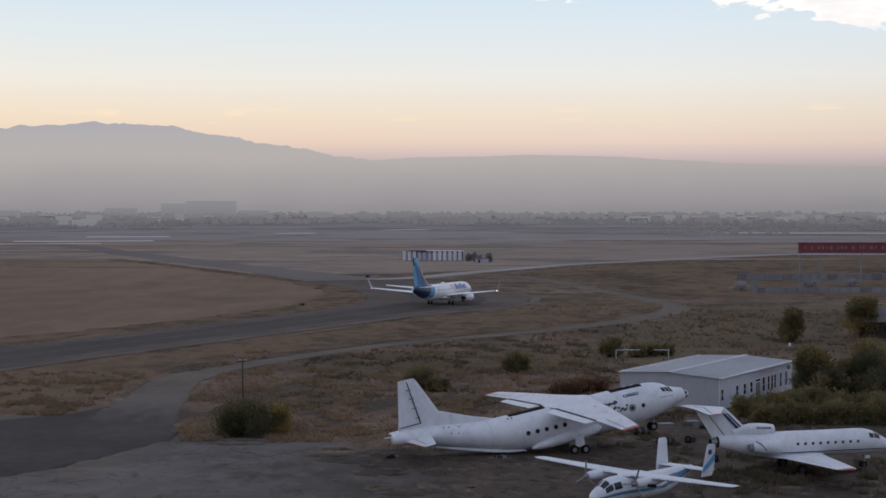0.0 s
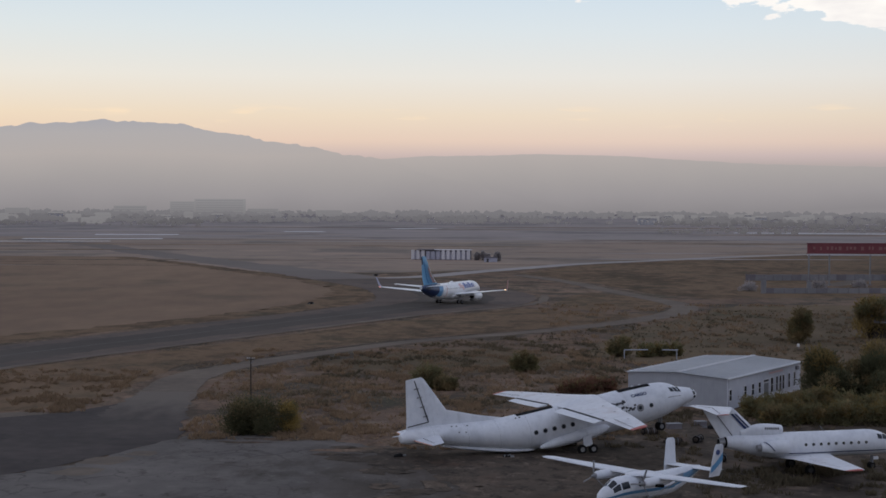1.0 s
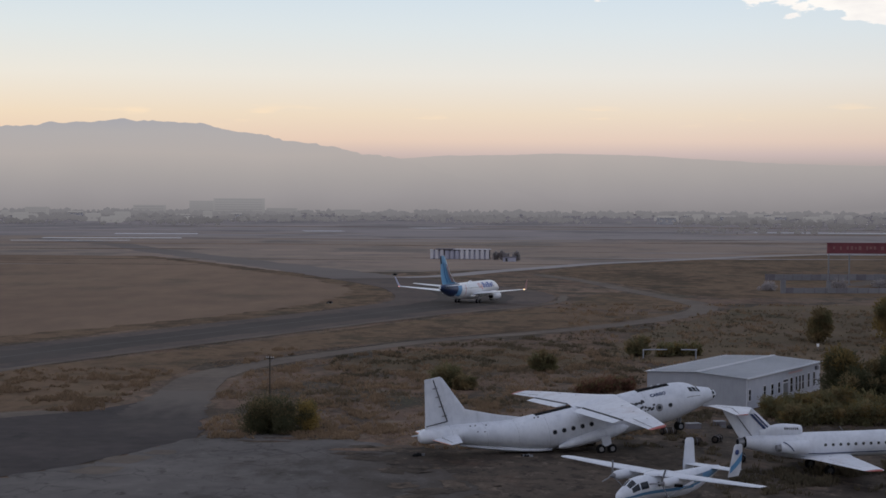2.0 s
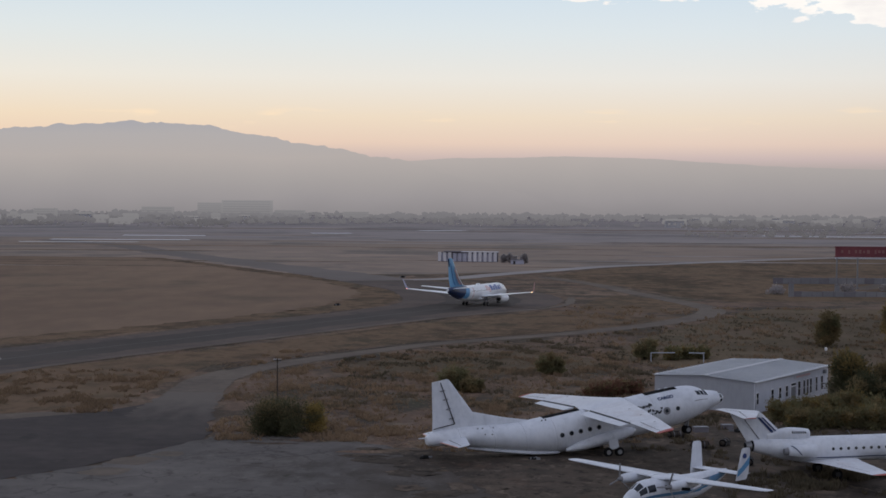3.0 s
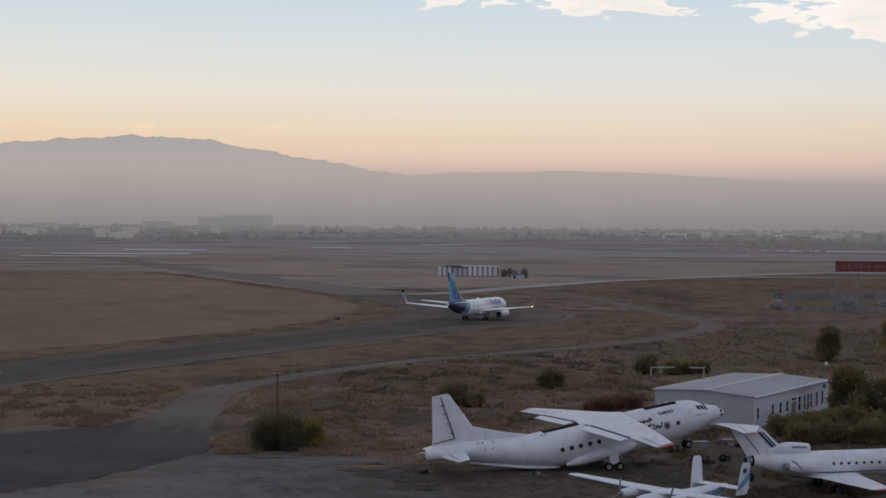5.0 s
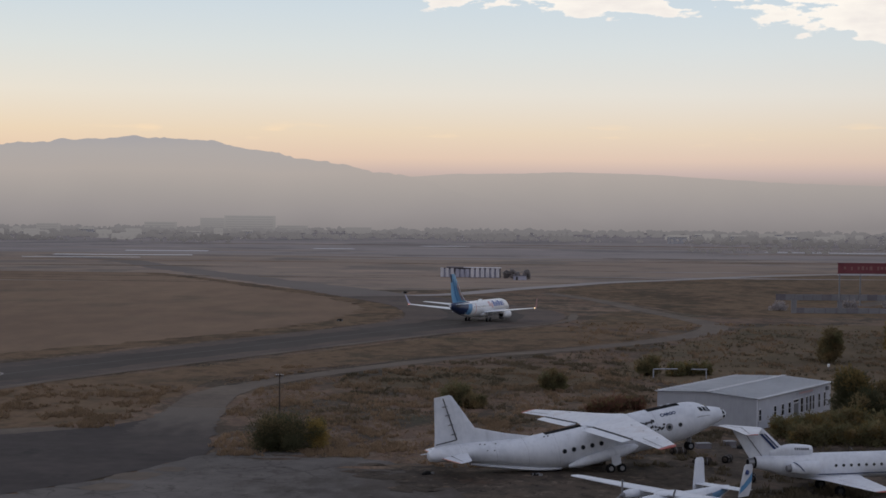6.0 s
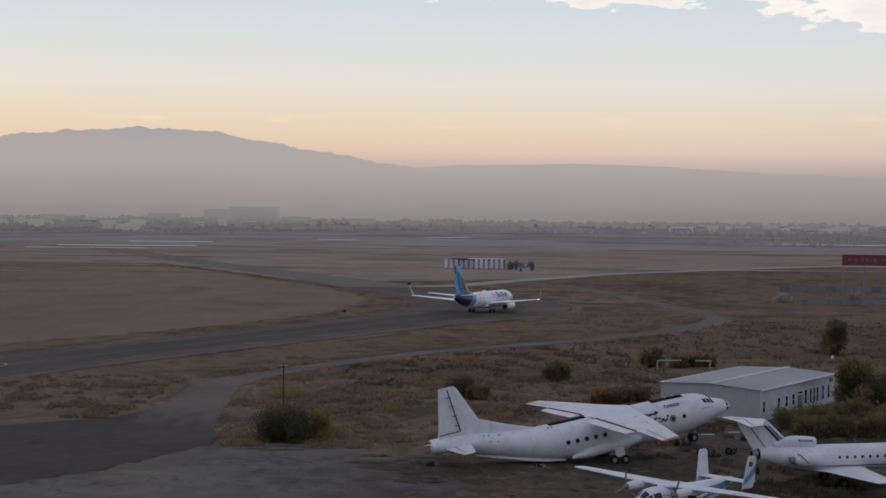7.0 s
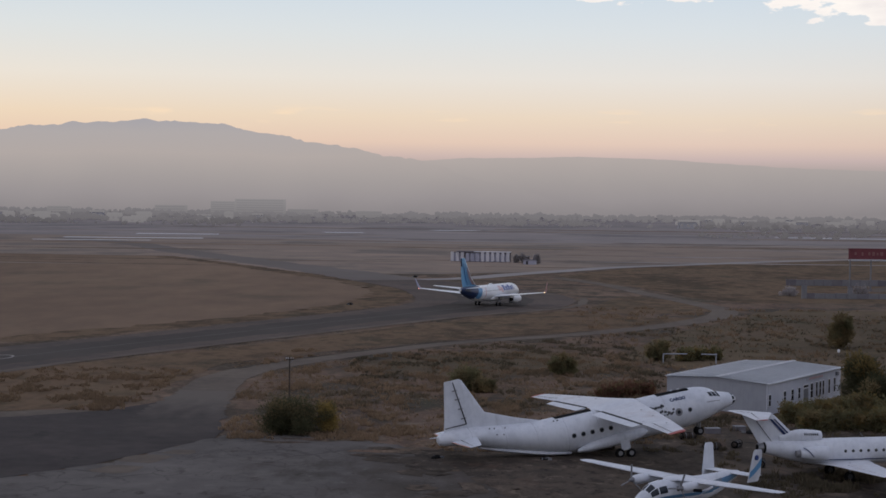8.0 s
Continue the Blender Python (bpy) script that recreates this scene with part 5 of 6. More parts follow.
for side in (-1, 1):
    a = (lambda v: v) if side < 0 else (lambda v: 180 - v)
    p.add("blue_stripe", skin_patch(st, -0.4, -14.2, a(-36), a(-31), 0.012, 40, 1), M["navy"], None, "thin dark blue stripe along the hull")
    for k in range(9):
        p.add("window", disc_on(st, -3.7 - 0.767 * k, a(7), 0.15, 0.025), M["glass"])
    for x0, x1, a0, a1 in ((-1.1, -1.65, 56, 86), (-1.25, -1.85, 28, 54), (-1.93, -2.4, 24, 50)):
        p.add("cockpit_pane", skin_patch(st, x0, x1, a(a0), a(a1), 0.02, 2, 3), M["glass"])
    w = [(-7.1, side * 0.8, 1.58, 5.6, 0.5), (-7.6, side * 2.8, 1.63, 4.1, 0.44), (-9.1, side * 11.9, 1.95, 1.9, 0.2), (-9.5, side * 12.4, 1.97, 1.3, 0.08)]
    wing = p.add("wing", foil(w), M["wingwhite"])
    for k in (0.36, 0.44, 0.52, 0.6):
        p.add("panel_seam", on_foil(w, k, k + 0.0025, 0.06, 0.94), M["steel"], wing)
    p.add("wing_tip", foil([(-9.25, side * 12.05, 1.97, 1.8, 0.2), (-9.52, side * 12.46, 1.98, 1.3, 0.1)]), M["red"], wing, "faded red wing tip")
    p.add("flap_gap", on_foil(w, 0.36, 0.62, 0.74, 0.752), M["steel"], wing)
    n = p.add("side_engine", nacelle(-11.75, -14.5, side * 1.55, 2.65, 0.68, 0.62, 0.93), M["white"])
    nst = [(-11.7, 2.65, 0.69, 0.69, 0.69), (-14.5, 2.65, 0.6, 0.6, 0.6)]
    bm = skin_patch(nst, -13.3, -13.42, a(-25), a(70), 0.02, 1, 8, -0.9)
    bmesh.ops.translate(bm, vec=(0, side * 1.55, 0), verts=bm.verts[:])
    p.add("engine_stripe", bm, M["navy"], n, "thin curved dark blue line")
    p.add("intake", one(tube, (-11.74, side * 1.55, 2.65), (-12.1, side * 1.55, 2.65), 0.56, 0.5, 16), M["black"], n, "dark engine intake")
    p.add("exhaust", one(tube, (-14.4, side * 1.55, 2.65), (-14.9, side * 1.55, 2.65), 0.36, 0.3, 16), M["steel"], n, "grey engine exhaust")
    p.wheel(-9.9, side * 2.26, 0.5, 0.36, (-9.8, side * 2.2, 1.8), "seam")
p.add("centre_intake", hull(dense([(-11.85, 4.1, 0.5, 0.42, 0.45), (-12.4, 4.12, 0.58, 0.5, 0.7), (-14.2, 4.2, 0.52, 0.5, 0.8), (-16, 3.9, 0.25, 0.3, 0.5)], 0.4), 20), M["white"])
p.add("intake_lip", one(tube, (-11.83, 0, 4.1), (-12.0, 0, 4.1), 0.38, 0.36, 18), M["black"], None, "dark centre engine intake")
fv = [(-13.6, 0, 3.4, 4.3, 0.4), (-16.3, 0, 5.95, 3.2, 0.28), (-16.6, 0, 6.2, 3.0, 0.2)]
fin = p.add("tail_fin", foil(fv, False), M["white"])
for d in (-1, 1):
    p.add("fin_stripe", on_foil(fv, 0.02, 0.46, 0.10, 0.15, 0.012, False, d), M["deepblue"], fin, "dark blue stripe along the fin")
    p.add("fin_stripe", on_foil(fv, 0.02, 0.46, 0.19, 0.27, 0.012, False, d), M["deepblue"], fin, "dark blue stripe along the fin")
    p.add("rudder_gap", on_foil(fv, 0.04, 0.44, 0.68, 0.70, 0.01, False, d), M["seam"], fin)
tp = [(-18.6, -3.75, 6.15, 1.1, 0.12), (-16.7, 0, 6.25, 3.0, 0.3), (-18.6, 3.75, 6.15, 1.1, 0.12)]
t = p.add("tailplane", foil(tp), M["wingwhite"])
p.add("tailplane_edge", foil([(-18.56, -3.85, 6.15, 1.1, 0.08), (-18.5, -3.7, 6.15, 1.2, 0.14)]), M["red"], t, "red tailplane tip")
p.add("tailplane_gap", on_foil(tp, 0.04, 0.96, 0.66, 0.69), M["seam"], t)
p.wheel(-2.6, -0.15, 0.35, 0.22, (-2.5, -0.1, 1.3), "seam")
p.wheel(-2.6, 0.15, 0.35, 0.22, (-2.5, 0.1, 1.3), "seam")
p.add("nose_gear_door", one(box, -2.3, -0.35, 1.1, 0.5, 0.04, 0.28), M["white"])
for k in range(7):
    p.add("registration_bar", skin_patch([(-11.8, 4.12, 0.6, 0.52, 0.7), (-14.2, 4.2, 0.56, 0.52, 0.7)], -12.3 - 0.21 * k, -12.43 - 0.21 * k, 4, 26, 0.02, 1, 1), M["seam"], None, "illegible dark character")
p.add("roof_antenna", one(tube, (-7.4, 0, 3.7), (-7.9, 0, 4.3), 0.04, 0.02, 6), M["steel"])

# airliner on the taxiway
p = Plane("airliner", 1.67, 447.2, 68.0, 0, -14, "white twin-engined airliner with blue tail rolling along the taxiway", "airplane")
st = dense([(0, 2.95, 0.05, 0.05, 0.05), (-0.5, 3.0, 0.7, 0.65, 0.65), (-1.6, 3.1, 1.25, 1.2, 1.2), (-3.2, 3.3, 1.65, 1.75, 1.65), (-5, 3.4, 1.85, 1.95, 1.9), (-7, 3.4, 1.88, 2.0, 2.0), (-25, 3.4, 1.88, 2.0, 2.0), (-29, 3.65, 1.75, 1.75, 1.95),
            (-33, 4.1, 1.35, 1.3, 1.6), (-36.5, 4.5, 0.8, 0.85, 0.95), (-38.2, 4.75, 0.3, 0.35, 0.4)], 0.6)


def livery(c):
    edge = -30.2 + (c.z - 3.4) * 1.25
    return 1 if c.x < edge and c.z < 5.4 else 0


p.add("fuselage", hull(st, 28, livery), [M["airwhite"], M["navy"]])
for k, (dx, mt) in enumerate(((0.0, "skyblue"),)):
    for side in (-1, 1):
        a = (lambda v: v) if side < 0 else (lambda v: 180 - v)
        p.add("livery_swoosh", skin_patch(st, -29.0 + dx, -31.2 + dx, a(-50), a(48), 0.015, 3, 8, 1.6), M[mt], None, "curved blue livery band")
for side in (-1, 1):
    a = (lambda v: v) if side < 0 else (lambda v: 180 - v)
    p.add("livery_swoosh", skin_patch(st, -26.2, -26.5, a(-50), a(48), 0.015, 2, 8, 1.2), M["pink"], None, "thin reddish livery line")
    for k in range(26):
        p.add("window", skin_patch(st, -6.2 - 0.82 * k, -6.45 - 0.82 * k, a(13), a(22), 0.012, 1, 1), M["steel"], None, "", False)
    x = -16.9
    for wd, mt, lo, hi in ((0.7, "pink", 12, 52), (0.5, "pink", 12, 54), (0.9, "pink", 0, 38), (1.4, "bluetext", 10, 56), (1.3, "bluetext", 10, 42), (1.4, "bluetext", 10, 56), (1.3, "bluetext", 10, 42), (0.5, "bluetext", 10, 48)):
        p.add("livery_block", skin_patch(st, x, x + wd, a(lo), a(hi), 0.02, 2, 4), M[mt], None, "plain coloured livery block")
        x += wd + 0.28
    w = [(-12.6, side * 1.5, 2.35, 7.6, 0.9), (-16.3, side * 6, 2.85, 4.6, 0.55), (-23.2, side * 16.6, 4.05, 1.7, 0.2), (-23.6, side * 17.1, 4.1, 1.4, 0.14)]
    wing = p.add("wing", foil(w), M["airwhite"])
    p.add("winglet", foil([(-23.5, side * 17.0, 4.1, 1.45, 0.14), (-24.0, side * 17.35, 4.7, 1.2, 0.12), (-25.1, side * 17.9, 6.6, 0.6, 0.06)], False), M["blueplaster"] if side > 0 else M["pink"], wing, "coloured winglet")
    p.add("flap_fairing", hull(dense([(-18.2, 2.4, 0.1, 0.1, 0.1), (-19, 2.4, 0.2, 0.25, 0.25), (-21.5, 2.45, 0.05, 0.05, 0.05)], 0.6), 10), M["airwhite"], wing).location.y = side * 6.5
    n = p.add("engine", nacelle(-11.4, -16.2, side * 4.83, 1.75, 1.08, 0.62, 0.88), M["airwhite"])
    p.add("exhaust_cone", one(tube, (-16.0, side * 4.83, 1.75), (-17.0, side * 4.83, 1.75), 0.62, 0.4, 18), M["black"], n, "dark exhaust nozzle")
    p.add("intake", one(tube, (-11.39, side * 4.83, 1.75), (-11.7, side * 4.83, 1.75), 0.86, 0.8, 18), M["black"], n, "dark engine intake")
    p.add("pylon", one(box, -14.8, side * 4.83, 2.75, 3.2, 0.35, 0.9, 0.1), M["airwhite"], n)
    for dy in (-0.45, 0.45):
        p.wheel(-19.9, side * 2.86 + dy, 0.56, 0.4, (-19.6, side * 2.86, 2.3))
    tpl = [(-33.4, side * 0.9, 4.95, 3.6, 0.4), (-37.0, side * 7.0, 5.6, 1.5, 0.16), (-37.3, side * 7.18, 5.62, 1.1, 0.1)]
    p.add("tailplane", foil(tpl), M["airwhite"])
    lamp = p.add("wingtip_lamp", one(box, -25.0, side * 17.05, 4.12, 0.22, 0.22, 0.2, 0.06), M["lamp_warm"] if side < 0 else M["lamp_red"], wing, "small lit lamp")
    p.add("cockpit_pane", skin_patch(st, -1.7, -2.5, a(38), a(80), 0.02, 2, 3), M["glass"])
    p.add("cockpit_pane", skin_patch(st, -2.55, -3.2, a(32), a(52), 0.02, 2, 3), M["glass"])
fv = [(-25.6, 0, 5.2, 10.6, 0.1), (-28.6, 0, 5.7, 8.3, 0.5), (-31.2, 0, 7.4, 6.4, 0.45), (-35.3, 0, 12.2, 2.9, 0.28), (-35.7, 0, 12.5, 2.4, 0.15)]
fin = p.add("tail_fin", foil(fv, False), M["tailblue"])
for d in (-1, 1):
    for u0, u1, s0, s1, mt in ((0.22, 0.3, 0.27, 0.62, "pink"), (0.13, 0.18, 0.27, 0.66, "orange"), (0.01, 0.11, 0.08, 0.6, "airwhite"), (0.4, 0.46, 0.26, 0.66, "skyblue"), (0.6, 0.68, 0.26, 0.7, "midblue"), (0.8, 0.99, 0.66, 0.98, "navy")):
        p.add("fin_stripe", on_foil(fv, s0, s1, u0, u1, 0.015, False, d), M[mt], fin, "coloured stripe on the fin")
p.add("belly_fairing", hull(dense([(-12.2, 1.9, 0.4, 0.4, 0.3), (-13.5, 1.85, 1.75, 0.8, 0.72), (-17, 1.85, 2.0, 0.9, 0.8), (-20.5, 1.9, 1.85, 0.8, 0.72), (-22.5, 2.0, 0.5, 0.3, 0.3)], 0.6)), M["airwhite"])
p.add("dome", hull(dense([(-17.6, 5.4, 0.1, 0.05, 0.05), (-18.1, 5.4, 0.4, 0.3, 0.2), (-19.2, 5.4, 0.35, 0.25, 0.2), (-19.8, 5.4, 0.1, 0.05, 0.05)], 0.3), 12), M["airwhite"])
for dy in (-0.2, 0.2):
    p.wheel(-4.3, dy, 0.35, 0.2, (-4.2, dy, 1.8))


# ---- hangar ----
def frame_on(a, b):
    """A pose at a on the ground with x towards b."""
    d = Vector((b[0] - a[0], b[1] - a[1]))
    return pose(a[0], a[1], 0, 0, 0, math.degrees(math.atan2(d.y, d.x))), d.length


HA, HB, HC = Vector((22.8, 223.5)), Vector((34.2, 214.3)), Vector((48.0, 238.8))
HD = HA + HC - HB
EAVE, RIDGE = 3.85, 4.2
hangar = thing("storage_hangar", pose(HB.x, HB.y, 0), "low grey sheet-metal hangar with a shallow pitched roof", "hangar")


def wall_strip(a, b, z0, z1a, z1b, thick, mid=None):
    """An upright wall from a to b, its thickness to the left of that line; mid: height half-way."""
    bm = bmesh.new()
    d = (b - a).normalized()
    n = Vector((-d.y, d.x)) * thick
    tops = [(a, z1a)] + ([((a + b) / 2, mid)] if mid else []) + [(b, z1b)]
    loop = [(a, z0), (b, z0)] + tops[::-1]
    front = [bm.verts.new((p.x - HB.x, p.y - HB.y, z)) for p, z in loop]
    back = [bm.verts.new((p.x - HB.x + n.x, p.y - HB.y + n.y, z)) for p, z in loop]
    bm.faces.new(front), bm.faces.new(back[::-1])
    for i in range(len(loop)):
        j = (i + 1) % len(loop)
        bm.faces.new((front[i], back[i], back[j], front[j]))
    bmesh.ops.recalc_face_normals(bm, faces=bm.faces[:])
    return bm


part("gable_wall", wall_strip(HA, HB, 0, EAVE, EAVE, 0.15, RIDGE), M["cladding"], hangar)
part("front_wall", wall_strip(HB, HC, 0, EAVE, EAVE, 0.15), M["palewall"], hangar, "pale sheet-metal front wall")
part("gable_wall", wall_strip(HC, HD, 0, EAVE, EAVE, 0.15, RIDGE), M["cladding"], hangar)
part("rear_wall", wall_strip(HD, HA, 0, EAVE, EAVE, 0.15), M["cladding"], hangar)
gu, gv = (HA - HB), (HC - HB)
gv1, gu1 = gv.normalized(), gu.normalized()
for lo, hi in ((-0.03, 0.5), (1.03, 0.5)):
    bm = bmesh.new()
    vs = []
    for s in (-0.012, 1.012):
        for u, z in ((lo, EAVE + 0.02), (hi, RIDGE + 0.06)):
            q = gu * u + gv * s
            vs.append((q.x, q.y, z))
    t = [bm.verts.new(v) for v in vs]
    bm.faces.new((t[0], t[1], t[3], t[2]))
    bmesh.ops.solidify(bm, geom=bm.faces[:], thickness=0.12)
    bmesh.ops.recalc_face_normals(bm, faces=bm.faces[:])
    roof = part("roof_slope", bm, M["roof"], hangar)
    for k in range(1, 24):
        s = k / 24
        a, b = gu * lo + gv * s, gu * hi + gv * s
        part("roof_seam", one(tube, (a.x, a.y, EAVE + 0.09), (b.x, b.y, RIDGE + 0.13), 0.025, 0.025, 5), M["roof"], roof)
r0, r1 = gu * 0.5 - gv * 0.013, gu * 0.5 + gv * 1.013
bm = bmesh.new()
for w0 in (-1, 1):
    q = gu1 * 0.5 * w0
    f = [bm.verts.new((c.x + o.x, c.y + o.y, z)) for c, o, z in ((r0, q * 0, RIDGE + 0.17), (r1, q * 0, RIDGE + 0.17), (r1, q, RIDGE + 0.1), (r0, q, RIDGE + 0.1))]
    bm.faces.new(f)
bmesh.ops.solidify(bm, geom=bm.faces[:], thickness=0.04)
bmesh.ops.recalc_face_normals(bm, faces=bm.faces[:])
part("ridge_cap", bm, M["ridge"], hangar, "pale sheet ridge cap")
for a, b, ha, hb in ((HB, HC, EAVE, EAVE), (HA, HD, EAVE, EAVE)):
    bm = bmesh.new()
    tube(bm, (a.x - HB.x, a.y - HB.y, ha - 0.03), (b.x - HB.x, b.y - HB.y, hb - 0.03), 0.14, 0.14, 6)
    part("gutter", bm, M["trim"], hangar)
FW = pose(0, 0, 0, 0, 0, math.degrees(math.atan2(gv.y, gv.x)))
L = gv.length


def front_opening(s, w, z0, z1, mat, kids=1):
    """A framed opening on the front wall, s along it."""
    fr = part("window_frame" if z0 > 0.3 else "door_frame", one(box, s * L, -0.04, (z0 + z1) / 2, w + 0.16, 0.1, z1 - z0 + 0.16, 0.0, FW), M["trim"], hangar)
    for k in range(kids):
        h = (z1 - z0) / kids
        part("pane" if z0 > 0.3 else "door_leaf", one(box, s * L, -0.1, z0 + h * (k + 0.5), w, 0.04, h - 0.07, 0.0, FW), mat, fr)


for s, w in ((0.02, 0.6), (0.21, 0.7), (0.31, 0.7), (0.40, 0.7), (0.57, 0.8), (0.64, 0.55), (0.69, 0.55), (0.735, 0.55), (0.82, 0.55), (0.9, 0.55)):
    front_opening(s, w, 1.1 if s < 0.5 else 0.8, 2.5 if s < 0.5 else 2.7, M["glass"], 2)
front_opening(0.49, 1.7, 0.0, 2.2, M["steel"])
front_opening(0.49, 1.7, 2.32, 2.65, M["glass"])
part("name_board", one(box, 0.62 * L, -0.05, 3.35, 6.5, 0.06, 0.42, 0.0, FW), M["palewall"], hangar)
for k in range(9):
    part("sign_bar", one(box, 0.54 * L + k * 0.62, -0.1, 3.35, 0.42, 0.03, 0.26, 0.0, FW), M["pink"], hangar, "illegible reddish sign character")
part("vent_unit", one(box, 0.93 * L, -0.2, 3.2, 0.7, 0.35, 0.5, 0.04, FW), M["steel"], hangar)


# ---- plants ----
def leaf_cloud(rng, lobes, count, size, squash=1.0):
    """Leaf sprays scattered through overlapping lobes (x, y, z, radius): pointing up and out, open between, with loose shoots past the skin."""
    vs, fs = [], []
    tot = sum(l[3] ** 2 for l in lobes)

    def spray(c, way, s):
        side = np.cross(way, np.array([rng.gauss(0, 1) for _ in range(3)]))
        side /= np.linalg.norm(side) + 1e-9
        k = len(vs)
        vs.extend([tuple(c - way * s), tuple(c + side * s * 0.4), tuple(c + way * s), tuple(c - side * s * 0.4)])
        fs.extend([(k, k + 1, k + 2), (k, k + 2, k + 3)])

    for lx, ly, lz, r in lobes:
        for _ in range(int(count * r * r / tot)):
            d = np.array([rng.gauss(0, 1) for _ in range(3)])
            d /= np.linalg.norm(d) + 1e-9
            bulge = 1 + 0.55 * noise.noise((lx + 2.6 * d[0], ly + 2.6 * d[1], lz + 2.6 * d[2]))
            c = np.array((lx, ly, lz)) + d * r * (0.3 + 0.75 * rng.random() ** 0.55) * bulge * (1, 1, squash)
            if c[2] < 0.06:
                c[2] = rng.uniform(0.05, 0.35)
            way = d * 0.7 + np.array([rng.gauss(0, 0.45), rng.gauss(0, 0.45), 0.6 + rng.gauss(0, 0.4)])
            spray(c, way / (np.linalg.norm(way) + 1e-9), size * rng.uniform(0.55, 1.35))
        for _ in range(int(6 + count * r * r / tot / 130)):
            d = np.array([rng.gauss(0, 0.8), rng.gauss(0, 0.8), abs(rng.gauss(0, 0.8)) + 0.25])
            d /= np.linalg.norm(d) + 1e-9
            reach = r * rng.uniform(0.15, 0.5)
            for j in range(7):
                c = np.array((lx, ly, lz)) + d * (r * 0.9 + reach * j / 6) + np.array([rng.gauss(0, size * 0.5) for _ in range(3)])
                if c[2] > 0.1:
                    spray(c, d, size * rng.uniform(0.5, 1.0))
    return vs, fs


def pydata_part(name, vs, fs, mat, parent, label=""):
    me = bpy.data.meshes.new(name)
    me.from_pydata(vs, [], fs)
    me.materials.append(mat)
    ob = new(name, me)
    ob.parent = parent
    if label:
        tagged(ob, label)
    return ob


def plant(name, x, y, width, height, mats, label, category, seed, trunk=0.0, count=2600, size=0.22, group=""):
    """A bush, or with a bare trunk a small tree: stems, and a crown in one or two tones of leaves."""
    rng = random.Random(seed)
    root = thing(name, pose(x, y, 0, 0, 0, rng.uniform(0, 360)), label, category, group)
    bm = bmesh.new()
    tips = []
    stems = 7 if not trunk else 5
    if trunk:
        tube(bm, (0, 0, -0.1), (0.1, 0.05, trunk), 0.07 * height ** 0.7, 0.05 * height ** 0.7, 8)
    for k in range(stems):
        a = math.tau * k / stems + rng.uniform(-0.4, 0.4)
        r = width * rng.uniform(0.18, 0.4)
        base = (0.1, 0.05, trunk * 0.9) if trunk else (0.15 * math.cos(a), 0.15 * math.sin(a), -0.05)
        mid = (r * 0.5 * math.cos(a), r * 0.5 * math.sin(a), trunk + (height - trunk) * 0.35)
        tip = (r * math.cos(a), r * math.sin(a), trunk + (height - trunk) * rng.uniform(0.55, 0.9))
        tube(bm, base, mid, 0.05 + 0.012 * height, 0.04, 6), tube(bm, mid, tip, 0.04, 0.012, 5)
        tips.append(tip)
    part("trunk" if trunk else "stems", bm, M["bark"], root)
    for i, (m, share_) in enumerate(mats):
        body, mid = min(width * 0.4, height * 0.75), trunk * 0.8 + (height - trunk) * 0.42
        lobes = []
        if i == 0:
            for dx in ((-0.14, 0.14) if width > 1.5 * height else (0.0,)):
                lobes.append((dx * width, rng.uniform(-0.06, 0.06) * width, mid, body))
            if height > 0.9 * width:
                lobes.append((0.05 * width, 0.0, height * 0.18, body * 0.95))
                lobes.append((-0.05 * width, 0.04 * width, height * 0.66, body * 0.75))
        for tx, ty, tz in tips:
            lobes.append((tx * rng.uniform(0.6, 1.1), ty * rng.uniform(0.6, 1.1), tz * rng.uniform(0.45, 0.95), body * rng.uniform(0.3, 0.55)))
            if i == 0 and not trunk:
                lobes.append((tx * 1.05, ty * 1.05, height * rng.uniform(0.12, 0.3), body * rng.uniform(0.35, 0.5)))
        vs, fs = leaf_cloud(rng, lobes, int(count * share_ * 1.25), size, 0.9 if trunk else 0.8)
        pydata_part("crown", vs, fs, M[m], root)
    return root


G, Y, B_, R_ = "leaf_green", "leaf_yellow", "leaf_brown", "leaf_rust"
plant("bush", -21.6, 191.0, 8.0, 3.9, (("leaf_dark", 0.95), (B_, 0.25)), "dense dark green bush on dry grass", "bush", 1, count=14000, size=0.12)
plant("bush", -17.9, 192.0, 3.2, 4.0, (("leaf_gold", 0.9), (G, 0.25)), "small yellowing bush beside a green one", "bush", 2, count=3600, size=0.11)
plant("bush", -3.4, 238, 5.2, 3.4, ((G, 0.7), (B_, 0.4)), "dark olive bush in dry grass", "bush", 3, count=2600)
plant("bush", -0.8, 236, 3.2, 2.2, ((B_, 0.8), (G, 0.3)), "low brownish bush in dry grass", "bush", 33, count=1400)
plant("bush", 11.0, 262.5, 4.2, 3.4, ((G, 0.8), (B_, 0.3)), "rounded dark green bush in dry grass", "bush", 4, count=2400)
plant("bush", 27.9, 289, 4.2, 3.6, ((G, 0.8), (B_, 0.3)), "tall dark bush behind the hangar", "bush", 5, count=2200)
for i, (x, y, w, h) in enumerate([(32.4, 289, 3.5, 2.3), (35.0, 291, 3.6, 2.2), (37.8, 292, 3.2, 2.0)]):
    plant("bush", x, y, w, h, ((G, 0.5), (Y, 0.4)), "low greenish-yellow shrub behind the hangar", "bush", 6 + i, count=1300, group="shrubs behind the hangar")
